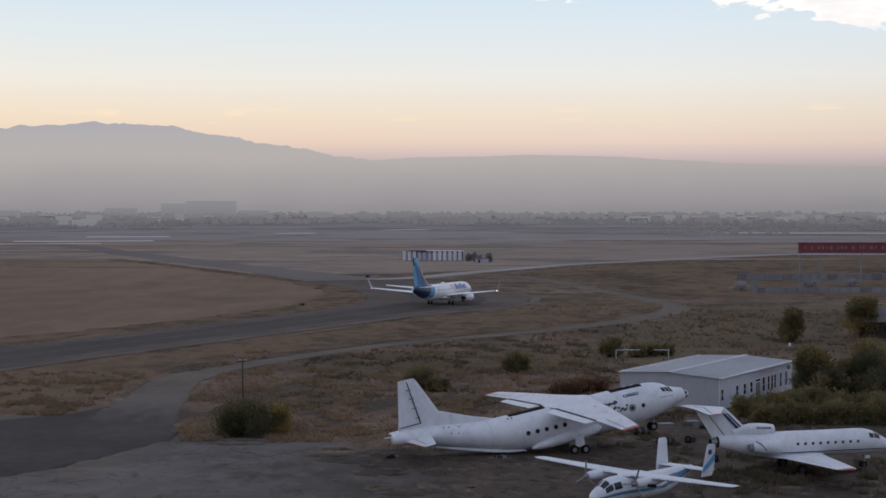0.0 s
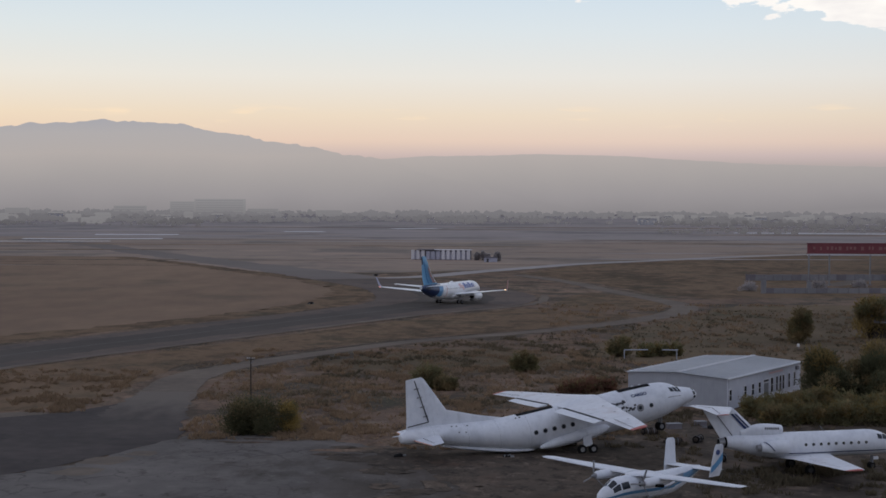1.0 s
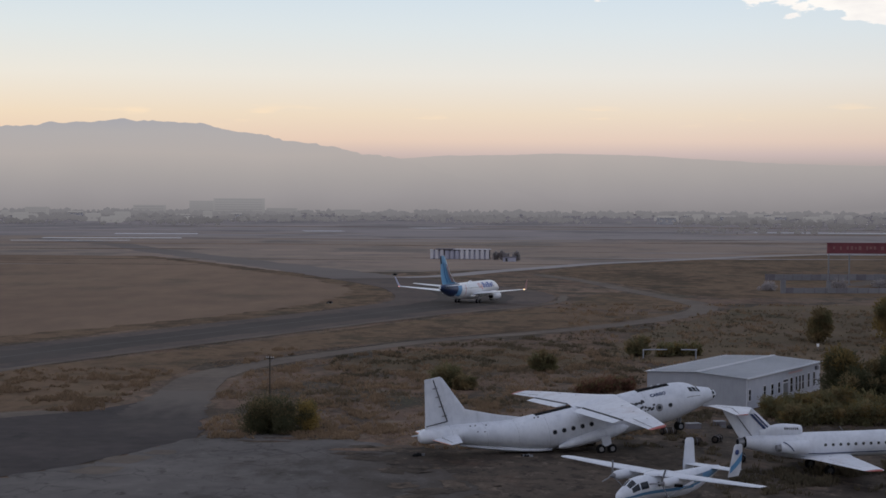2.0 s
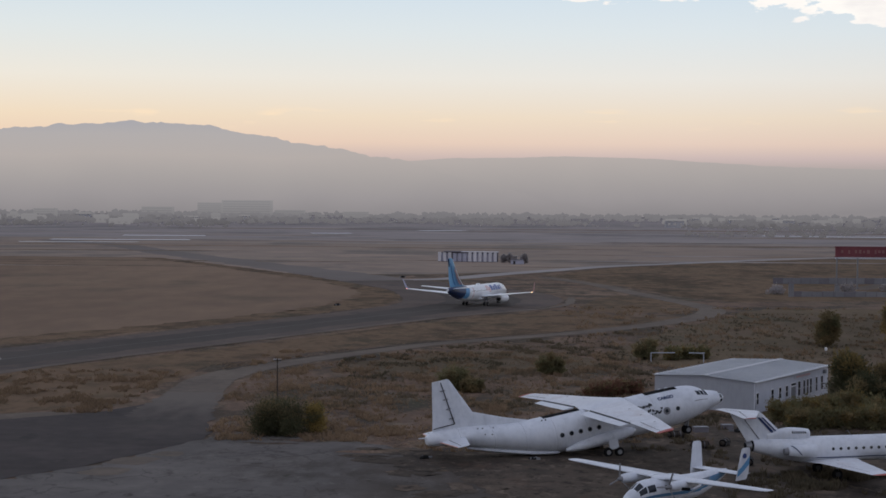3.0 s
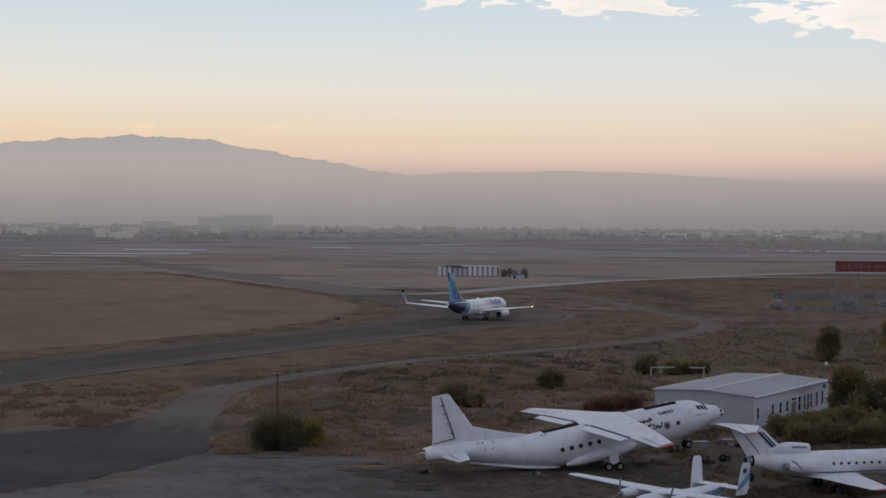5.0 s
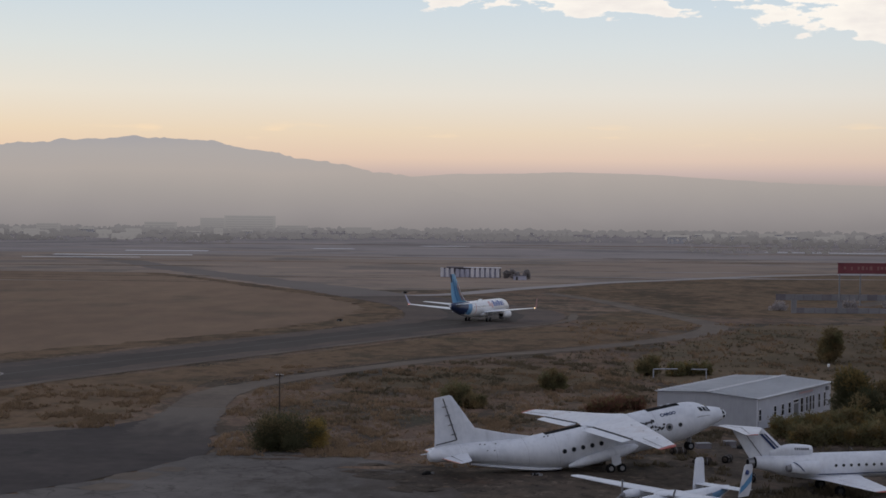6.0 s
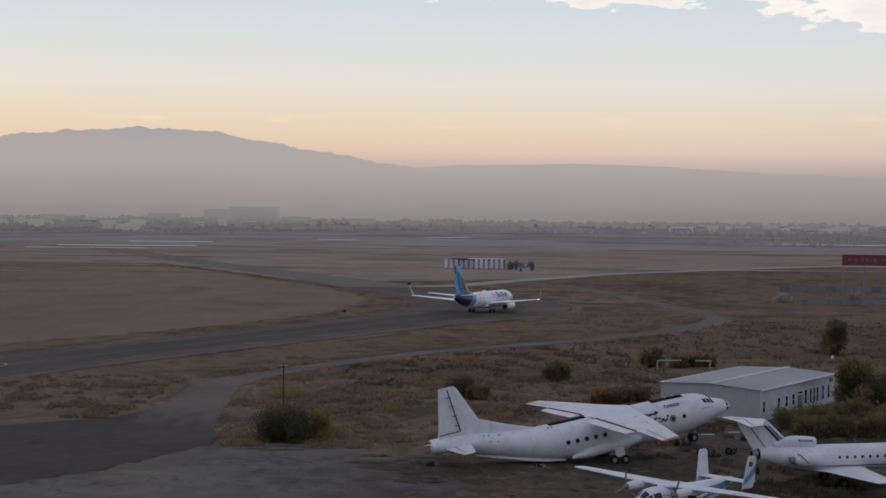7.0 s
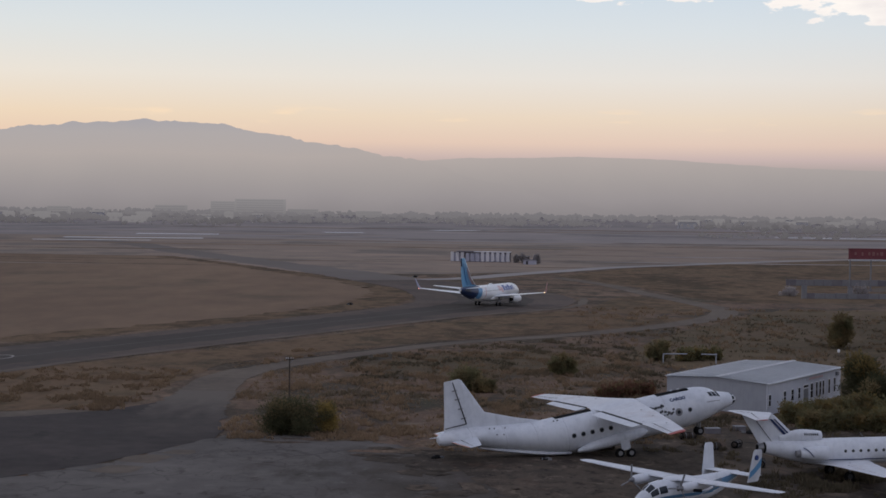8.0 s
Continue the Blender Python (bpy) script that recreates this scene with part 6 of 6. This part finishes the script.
for i, (x, y, w, h) in enumerate([(15.8, 232, 3.4, 1.5), (18.6, 234, 3.8, 2.0), (21.2, 236, 3.2, 1.6)]):
    plant("bush", x, y, w, h, ((R_, 0.6), (B_, 0.5)), "rusty autumn shrub behind the cargo airplane", "bush", 16 + i, count=1300, group="rusty shrubs")
for i, (x, y, w, h, mix) in enumerate([(64.5, 322, 5.6, 7.8, ((B_, 0.7), (G, 0.5))), (80, 332, 8, 9.0, ((Y, 0.5), (B_, 0.5), (G, 0.3))), (88, 326, 8, 8, ((B_, 0.7), (Y, 0.3)))]):
    plant("tree", x, y, w, h, mix, "broad autumn tree with dusty leaves", "tree", 40 + i, trunk=0.0, count=5200, size=0.26)
# grove beside the hangar
grove = [(48.4, 226.5, 7.0, 6.9, (("leaf_dark", 0.9), (Y, 0.25))), (54.5, 224, 7, 7.0, (("leaf_dark", 0.8), (B_, 0.4))), (57, 230, 8, 8.0, ((B_, 0.6), (Y, 0.3), ("leaf_dark", 0.4))), (60, 222, 7.5, 7.0, ((B_, 0.7), ("leaf_dark", 0.4))),
         (49, 219, 6, 5.0, (("leaf_dark", 0.9), (B_, 0.2))), (64, 229, 8, 8, ((B_, 0.6), ("leaf_dark", 0.5))), (55, 216, 6.5, 5.6, (("leaf_dark", 0.8), (B_, 0.4))), (61, 214, 7, 5.5, (("leaf_dark", 0.6), (B_, 0.5))), (68, 218, 7, 6, (("leaf_dark", 0.7), (B_, 0.4)))]
for i, (x, y, w, h, mix) in enumerate(grove):
    plant("tree", x, y, w, h, mix, "bushy small tree with dusty autumn leaves beside the hangar", "tree", 60 + i, trunk=0.5, count=8000, size=0.19, group="grove beside the hangar")
for i, (x, y, w, h) in enumerate([(36.4, 207.5, 4.2, 2.6), (39.6, 208.5, 4.4, 2.9), (42.6, 210.5, 4.4, 3.1), (45.6, 212.5, 4.6, 3.6), (47.5, 207, 4.6, 3.0), (51.5, 208, 5.0, 3.4), (56, 207, 5, 3.2), (60.5, 206, 5, 3.2), (37.5, 200, 4.6, 2.2), (41.5, 201, 4.8, 2.4), (45.5, 200.5, 5, 2.5), (50, 200, 5, 2.7), (54.5, 199.5, 5, 2.7), (59, 199, 5, 2.8)]):
    plant("bush", x, y, w, h, ((G, 0.6), (Y, 0.25), (B_, 0.3)), "unkempt green and yellow bush in front of the hangar", "bush", 80 + i, count=2400, size=0.19, group="bushes before the hangar")


# dry grass: loose tufts of bent blades
def tufts(name, spots, mat, label):
    rng = np.random.default_rng(3)
    vs, fs = [], []
    for x, y, s in spots:
        for _ in range(4):
            a, l = rng.uniform(0, math.tau), s * rng.uniform(0.6, 1.2)
            dx, dy = math.cos(a), math.sin(a)
            ox, oy = x + rng.uniform(-s, s), y + rng.uniform(-s, s)
            k = len(vs)
            vs += [(ox - dy * s * 0.4, oy + dx * s * 0.4, 0), (ox + dy * s * 0.4, oy - dx * s * 0.4, 0), (ox + dx * l * 0.5 + dy * s * 0.2, oy + dy * l * 0.5 - dx * s * 0.2, l * 0.14), (ox + dx * l * 0.5 - dy * s * 0.3, oy + dy * l * 0.5 + dx * s * 0.3, l * 0.12)]
            fs += [(k, k + 1, k + 2), (k, k + 2, k + 3)]
    me = bpy.data.meshes.new(name)
    me.from_pydata(vs, [], fs)
    me.materials.append(mat)
    return tagged(new(name, me), label, "grass", "", "stuff")


def meadow(x0, x1, y0, y1, count, seed, keep):
    rng = random.Random(seed)
    out = []
    while len(out) < count:
        y = y0 + (y1 - y0) * rng.random()
        x = rng.uniform(x0, x1) * y / y1
        if keep(x, y) and noise.noise((x / 9, y / 14, seed)) + 0.6 * noise.noise((x / 2.5, y / 4, seed)) > rng.uniform(-0.15, 0.4):
            out.append((x, y, rng.uniform(0.12, 0.34)))
    return out


def road_y(x):
    """The perimeter road's middle."""
    return float(np.interp(x, [-38, -31.5, -24, -8.6, 1.7, 13, 25, 39, 51, 57], [250, 274, 289.5, 317, 329, 341, 356, 378, 403, 425]))


def open_ground(x, y):
    if abs(y - road_y(x)) < 9 and x > -40:
        return False
    if x < -26 and y < 262 and not (y > 222 and x > -33) and not (y > 235 and x < -44):
        return False
    if x < 12 and y < 192 - max(0, x + 24) * 0.7:
        return False
    d = np.interp(y, [200, 287, 328, 366, 407], [-108, -73, -54, -37, -18])
    return x > d + 15 or y > 420


tufts("dry_grass", meadow(-85, 105, 150, 400, 30000, 7, open_ground), M["tuft"], "sparse tufts of dry grass and weeds")



def weeds(name, spots, blades, mat, label, seed):
    """Clumps of upright bent blades; spots: x, y, height."""
    rng = np.random.default_rng(seed)
    n = len(spots) * blades
    sp = np.repeat(np.array(spots), blades, axis=0)
    ang, spread = rng.uniform(0, math.tau, n), rng.uniform(0, 0.55, n) * sp[:, 2]
    h = sp[:, 2] * rng.uniform(0.5, 1.15, n)
    base = np.stack([sp[:, 0] + spread * np.cos(ang), sp[:, 1] + spread * np.sin(ang), np.zeros(n)], 1)
    lean = np.stack([np.cos(ang) * 0.35 * h, np.sin(ang) * 0.35 * h, h], 1)
    turn = rng.uniform(0, math.tau, n)
    wide = np.stack([np.cos(turn), np.sin(turn), np.zeros(n)], 1) * (0.07 * h + 0.02)[:, None]
    v = np.stack([base - wide, base + wide, base + lean * 0.6 + wide * 0.9, base + lean, base + lean * 0.6 - wide * 0.9], 1).reshape(-1, 3)
    f = np.arange(n * 5).reshape(-1, 5)
    me = bpy.data.meshes.new(name)
    me.from_pydata(v.tolist(), [], f.tolist())
    me.materials.append(mat)
    return tagged(new(name, me), label, "grass", "", "stuff")


def clumps(x0, x1, y0, y1, count, low, high, seed, keep, thin=0.0):
    rng = random.Random(seed)
    out = []
    for _ in range(count * 12):
        if len(out) >= count:
            break
        x, y = rng.uniform(x0, x1), rng.uniform(y0, y1)
        if keep(x, y) and noise.noise((x / 5, y / 9, seed)) + 0.7 * noise.noise((x / 1.6, y / 2.5, seed)) > thin + rng.uniform(-0.1, 0.25):
            out.append((x, y, rng.uniform(low, high)))
    return out


def off_concrete(x, y):
    return x > 6 or y > 192 - max(0, x + 24) * 0.7


weeds("dark_weeds", clumps(4, 70, 128, 212, 3600, 0.25, 0.6, 21, lambda x, y: (x > 22 or y > 180) and not (30 < x < 50 and 214 < y), 0.15), 9, M["weed"], "dark dry weeds round the parked airplanes", 21)
weeds("dark_weeds", [q for q in clumps(29, 40, 156, 165, 400, 0.4, 0.8, 22, lambda x, y: True, -0.1)], 9, M["weed"], "tall dark weeds under the jet", 22)
weeds("dark_weeds", clumps(-22, 26, 215, 330, 2600, 0.25, 0.55, 26, lambda x, y: open_ground(x, y) and y < road_y(x) - 7, 0.2), 7, M["weed"], "dark low weeds among dry grass", 26)
weeds("dark_weeds", clumps(16, 110, 246, 425, 2600, 0.25, 0.55, 27, lambda x, y: open_ground(x, y) and y < road_y(x) - 7 and not (20 < x < 50 and y < 250), 0.1), 7, M["weed"], "dark low scrub behind the hangar", 27)
weeds("dry_grass", clumps(20, 110, 246, 440, 2600, 0.35, 0.7, 28, lambda x, y: open_ground(x, y) and not (20 < x < 50 and y < 250), 0.25), 7, M["tuft"], "scattered dry grass behind the hangar", 28)
weeds("dry_grass", clumps(-36, 22, 186, 300, 5200, 0.25, 0.55, 23, lambda x, y: open_ground(x, y) and off_concrete(x, y), 0.22), 8, M["tuft"], "upright tufts of golden dry grass", 23)
weeds("dry_grass", clumps(-36, 24, 190, 300, 5000, 0.14, 0.3, 29, lambda x, y: open_ground(x, y) and off_concrete(x, y), -0.05), 6, M["tuft"], "short dry grass over bare soil", 29)
weeds("dry_grass", clumps(-30, 6, 178, 205, 1100, 0.2, 0.5, 24, lambda x, y: off_concrete(x, y) and y < 206 - 0.4 * (x + 30), 0.0), 8, M["tuft"], "golden dry grass along the apron's rim", 24)
weeds("dry_grass", clumps(-28, -12, 185.0, 190.0, 260, 0.25, 0.6, 30, lambda x, y: True, -0.1), 9, M["tuft"], "dry grass round the foot of a bush", 30)
weeds("dry_grass", clumps(-75, -44, 207, 262, 2200, 0.25, 0.55, 25, lambda x, y: y > 208 and x > -100 + (y - 220) * 0.4 + 17, 0.15), 8, M["tuft"], "upright tufts of dry grass on the verge", 25)

# ---- utility pole, pipes, debris near the aircraft ----
pole = thing("utility_pole", pose(-25.5, 221, 0), "weathered wooden utility pole with a crossarm in grass", "pole")
part("post", one(tube, (0, 0, -0.3), (0, 0, 5.7), 0.1, 0.08, 10), M["wood"], pole)
part("crossarm", one(box, 0, 0, 5.45, 1.0, 0.1, 0.12, 0.01), M["wood"], pole)
part("brace", one(tube, (0, -0.07, 4.9), (0.5, -0.07, 5.4), 0.03), M["steel"], pole)
for x in (-0.44, -0.18, 0.18, 0.44):
    part("insulator", one(tube, (x, 0, 5.5), (x, 0, 5.68), 0.05, 0.035, 8), M["trim"], pole)

arch = thing("pipe_arch", pose(32.0, 285, 0), "pale overhead pipe on posts behind the hangar", "pipe")
part("crossbar", one(tube, (-3.6, 0, 1.5), (0.3, 0, 1.54), 0.1), M["cladding"], arch)
part("crossbar", one(tube, (2.6, 0, 1.54), (5.0, 0, 1.5), 0.1), M["cladding"], arch)
for x in (-3.6, 5.0):
    part("post", one(tube, (x, 0, -0.1), (x, 0, 1.5), 0.1), M["cladding"], arch)
part("end_cap", one(box, 5.0, 0, 1.53, 0.3, 0.3, 0.26, 0.04), M["cladding"], arch)

mk = thing("marker_lamp", pose(60.5, 303, 0), "small white marker lamp on a thin post", "lamp")
part("post", one(tube, (0, 0, -0.1), (0, 0, 0.7), 0.06), M["steel"], mk)
part("head", one(box, 0, 0, 0.95, 0.42, 0.42, 0.55, 0.1), M["trim"], mk)


def engine_wreck(x, y, rz, label, seed):
    rng = random.Random(seed)
    e = thing("engine_wreck", pose(x, y, 0, 0, 0, rz), label, "engine", "removed engines")
    e.scale = (0.8, 0.72, 0.72)
    part("casing", nacelle(1.3, -1.3, 0, 0.62, 0.5, 0.45, 0.5), M["wood"], e)
    for k in range(5):
        xx = -1.0 + 0.5 * k
        part("flange", one(tube, (xx, 0, 0.62), (xx + 0.08, 0, 0.62), 0.54, 0.54, 16), M["steel"] if k % 2 else M["black"], e)
    for k in range(7):
        a = rng.uniform(0, math.tau)
        part("pipe", one(tube, (rng.uniform(-1, 0), 0.5 * math.cos(a), 0.62 + 0.5 * math.sin(a)), (rng.uniform(0.2, 1.1), 0.52 * math.cos(a + 0.4), 0.62 + 0.52 * math.sin(a + 0.4)), 0.05, 0.05, 6), M["black"], e)
    for s in (-0.7, 0.7):
        part("cradle", one(box, s, 0, 0.1, 0.15, 1.1, 0.24, 0.02), M["wood"], e)


engine_wreck(23.4, 182.5, 10, "removed turboprop engine lying on the dirt", 1)
engine_wreck(26.3, 184.6, 65, "removed turboprop engine lying on the dirt", 2)
engine_wreck(26.8, 171.0, 80, "dark engine wreck beneath the jet's tail", 3)
engine_wreck(21.8, 190.5, 25, "dark engine wreck under the cargo airplane's nose", 4)


def debris(x, y, w, seed):
    rng = random.Random(seed)
    d = thing("scrap_heap", pose(x, y, 0, 0, 0, rng.uniform(0, 360)), "small dark heap of tyres and scrap on dirt", "scrap")
    bm = bmesh.new()
    bmesh.ops.create_icosphere(bm, subdivisions=2, radius=1, matrix=Matrix.Translation((0, 0, 0.1)) @ Matrix.Diagonal((w, w * 0.6, w * 0.45, 1)))
    for v in bm.verts:
        v.co *= 1 + 0.3 * noise.noise(v.co * 2)
        v.co.z = max(v.co.z, 0)
    part("heap", bm, M["black"], d)
    for k in range(4):
        part("scrap_piece", one(box, rng.uniform(-w, w), rng.uniform(-w, w) * 0.5, 0.15, w * 0.7, 0.1, 0.25, 0.01, pose(0, 0, 0, 0, 0, rng.uniform(0, 90))), M["steel"], d)


debris(-5.1, 173.2, 0.7, 1)
debris(5.7, 173.4, 0.55, 2)
debris(29.5, 196.5, 0.8, 3)
debris(33.5, 189, 0.6, 4)
debris(-35.5, 438, 1.0, 5)
debris(-26.5, 612, 1.2, 6)
for x, y, w, h in ((25.2, 196.0, 1.6, 0.6), (28.6, 199.0, 1.2, 0.5)):
    c = thing("metal_crate", pose(x, y, 0, 0, 0, 12), "pale metal crate standing on dirt", "crate")
    part("body", one(box, 0, 0, h / 2, w, 1.0, h, 0.03), M["dirty"], c)
    part("lid", one(box, 0, 0, h + 0.04, w + 0.08, 1.08, 0.08, 0.02), M["steel"], c)

# ---- row of sheds across the taxiway ----
m, ln = frame_on((-18.2, 793), (8.3, 789))
shed = thing("shed_row", m, "long low shed with whitewashed piers and dark bays", "shed")
part("rear_wall", one(box, ln / 2, 5.0, 2.1, ln, 0.3, 4.2), M["dirty"], shed)
part("roof", one(box, ln * 0.62, 2.6, 4.5, ln * 0.78, 6.0, 0.3, 0.05), M["plaster"], shed, "pale flat roof slab")
part("roof", one(box, ln * 0.24, 2.6, 4.55, ln * 0.3, 6.4, 0.5, 0.05), M["dirty"], shed, "dark sagging roof part")
part("floor", one(box, ln / 2, 2.5, 0.1, ln, 5.6, 0.2), M["dirty"], shed)
for k in range(12):
    x = 0.6 + k * (ln - 1.2) / 11
    blue = 3 <= k <= 5
    part("pier", one(box, x, 0, 2.2 if not blue else 2.0, 1.45 if not blue else 1.6, 0.5, 4.3 if not blue else 3.8, 0.04), M["blueplaster"] if blue else M["plaster"], shed)
    if k < 11:
        part("bay_door", one(box, x + (ln - 1.2) / 22, 0.5, 1.9, 1.3, 0.12, 3.7), M["dirty"] if k == 2 else M["blueplaster"], shed)
hut = thing("hut", pose(17.2, 765, 0, 0, 0, -5), "small low pale hut with a grey roof", "hut")
part("walls", one(box, 0, 0, 0.9, 5.6, 4, 1.8, 0.03), M["blueplaster"], hut)
part("roof", one(box, 0, 0, 2.0, 6.2, 4.6, 0.3, 0.08), M["dirty"], hut)
part("door", one(box, -1.2, -2.02, 0.75, 0.9, 0.06, 1.5), M["seam"], hut)
part("chimney", one(box, 1.5, 0.5, 2.6, 0.5, 0.5, 1.2, 0.02), M["dirty"], hut)
for i, (x, y, w, h) in enumerate([(11.6, 785, 3.2, 4.0), (14.2, 784, 3, 4.6), (16.4, 783, 2.4, 3.0), (20.6, 775, 3.4, 4.8)]):
    plant("tree", x, y, w, h, (("hazescrub", 1.0),), "small tree beside the sheds, leaves paled with painted haze", "tree", 120 + i, trunk=0.6, count=500, size=0.45, group="trees beside the sheds")

# ---- red signboard on tall posts ----
m, ln = frame_on((112.8, 552), (154, 556))
sign = thing("signboard", m, "long weathered red signboard on tall steel posts", "sign")
board = part("board", one(box, ln / 2, 0, 11.8, ln, 0.6, 3.0, 0.05), M["signred"], sign)
for z in (10.2, 13.35):
    part("rail", one(box, ln / 2, 0, z, ln + 0.4, 0.9, 0.25, 0.03), M["signred"], sign)
part("lower_beam", one(box, ln / 2, 0, 9.7, ln, 0.4, 0.4, 0.03), M["palewall"], sign, "pale lower beam")
rng = random.Random(8)
x = 1.8
while x < ln - 2:
    w = rng.uniform(0.5, 1.3)
    part("letter_bar", one(box, x + w / 2, -0.34, 11.8 + rng.uniform(-0.1, 0.1), w, 0.08, rng.uniform(0.8, 1.2)), M["signtext"], board, "illegible faded character")
    x += w + rng.choice((0.5, 0.6, 1.6))
for x in (0.5, 7.2, 20.5, 33, ln - 0.5):
    post = part("post", one(box, x, 0, 4.9, 0.35, 0.5, 9.9, 0.02), M["steel"], sign)
    part("footing", one(box, x, 0, 0.15, 1.0, 1.0, 0.4, 0.05), M["dirty"], post)

# ---- yard wall, ruins and far house by the signboard ----
def yard_wall(start, end, height, label, piers):
    m, ln = frame_on(start, end)
    yard = thing("yard_wall", m, label, "wall", "walls of the yard")
    n = int(ln / 3.15)
    for k in range(n):
        part("panel", one(box, 1.6 + k * 3.15, 0, height / 2 - 0.05 * (k * 7 % 3), 3.0, 0.16, height, 0.02), M["panel"] if k % 5 else M["dirty"], yard)
        part("post", one(box, k * 3.15, 0, height / 2, 0.24, 0.3, height + 0.2, 0.02), M["dirty"], yard)
    for x, w, h in piers:
        p = part("pier", one(box, x, 0, h / 2, w, 0.9, h, 0.05), M["panel"], yard, "tall weathered concrete pier")
        part("cap", one(box, x, 0, h + 0.09, w + 0.2, 1.1, 0.18, 0.03), M["dirty"], p)


yard_wall((89.5, 500), (172, 508), 1.6, "low grey concrete panel wall before a yard", ((0.2, 1.4, 4.0), (13.6, 1.2, 3.4)))
yard_wall((99, 585), (195, 596), 2.1, "grey concrete panel wall behind a yard", ())
for i, (x, y, w, h) in enumerate([(88, 515, 6, 2.4), (112, 530, 7, 2.6), (127, 540, 6, 2.2), (140, 516, 6, 2.4)]):
    plant("bush", x, y, w, h, (("hazescrub", 0.8),), "low bare-looking scrub beside the yard walls", "bush", 140 + i, count=500, size=0.28, group="scrub beside the yard walls")

house = thing("house", pose(84.5, 333, 0, 0, 0, -8), "small dark house with a steep grey roof among trees", "house")
part("wall", one(box, 0, 0, 1.6, 8, 6, 3.2), M["wood"], house)
bm = bmesh.new()
v = [bm.verts.new(q) for q in ((-4.5, -3.5, 3.1), (4.5, -3.5, 3.1), (4.5, 3.5, 3.1), (-4.5, 3.5, 3.1), (-4.5, 0, 5.6), (4.5, 0, 5.6))]
for q in ((0, 1, 5, 4), (2, 3, 4, 5), (0, 4, 3), (1, 2, 5), (0, 3, 2, 1)):
    bm.faces.new([v[k] for k in q])
roof = part("roof", bm, M["dirty"], house)
part("chimney", one(box, 1.5, 0.8, 5.6, 0.6, 0.6, 1.4, 0.02), M["dirty"], roof)
for x in (-2.4, 0.2, 2.6):
    w = part("window", one(box, x, -3.03, 1.8, 1.1, 0.08, 1.3), M["wood"], house)
    part("pane", one(box, x, -3.08, 1.8, 0.9, 0.04, 1.1), M["glass"], w)

# ---- far town ----
def block(x, y, w, d, h, mat, label, storeys, bays, cat="building"):
    b = thing("apartment_block", pose(x, y, 0), label, cat, "far town")
    part("wall", one(box, 0, 0, h / 2, w, d, h), M[mat], b)
    part("roof", one(box, 0, 0, h + 0.4, w + 1, d + 1, 0.8), M[mat], b)
    for s in range(storeys):
        part("window_band", one(box, 0, -d / 2 - 0.1, h * (s + 0.55) / storeys, w * 0.94, 0.3, h / storeys * 0.3), M["dimtree"], b)
    return b


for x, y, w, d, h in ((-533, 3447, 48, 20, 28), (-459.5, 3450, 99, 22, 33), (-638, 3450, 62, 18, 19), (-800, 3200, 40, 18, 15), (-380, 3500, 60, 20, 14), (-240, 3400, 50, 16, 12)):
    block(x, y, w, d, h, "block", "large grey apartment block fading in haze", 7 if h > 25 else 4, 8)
rng = random.Random(77)
for k in range(46):
    x = rng.choice((rng.uniform(-900, -350), rng.uniform(250, 800)))
    y = rng.uniform(2100, 3000)
    w, h = rng.uniform(10, 26), rng.uniform(4, 9)
    b = thing("far_house", pose(x, y, 0, 0, 0, rng.uniform(-20, 20)), "low pale house far off in haze", "house", "far houses")
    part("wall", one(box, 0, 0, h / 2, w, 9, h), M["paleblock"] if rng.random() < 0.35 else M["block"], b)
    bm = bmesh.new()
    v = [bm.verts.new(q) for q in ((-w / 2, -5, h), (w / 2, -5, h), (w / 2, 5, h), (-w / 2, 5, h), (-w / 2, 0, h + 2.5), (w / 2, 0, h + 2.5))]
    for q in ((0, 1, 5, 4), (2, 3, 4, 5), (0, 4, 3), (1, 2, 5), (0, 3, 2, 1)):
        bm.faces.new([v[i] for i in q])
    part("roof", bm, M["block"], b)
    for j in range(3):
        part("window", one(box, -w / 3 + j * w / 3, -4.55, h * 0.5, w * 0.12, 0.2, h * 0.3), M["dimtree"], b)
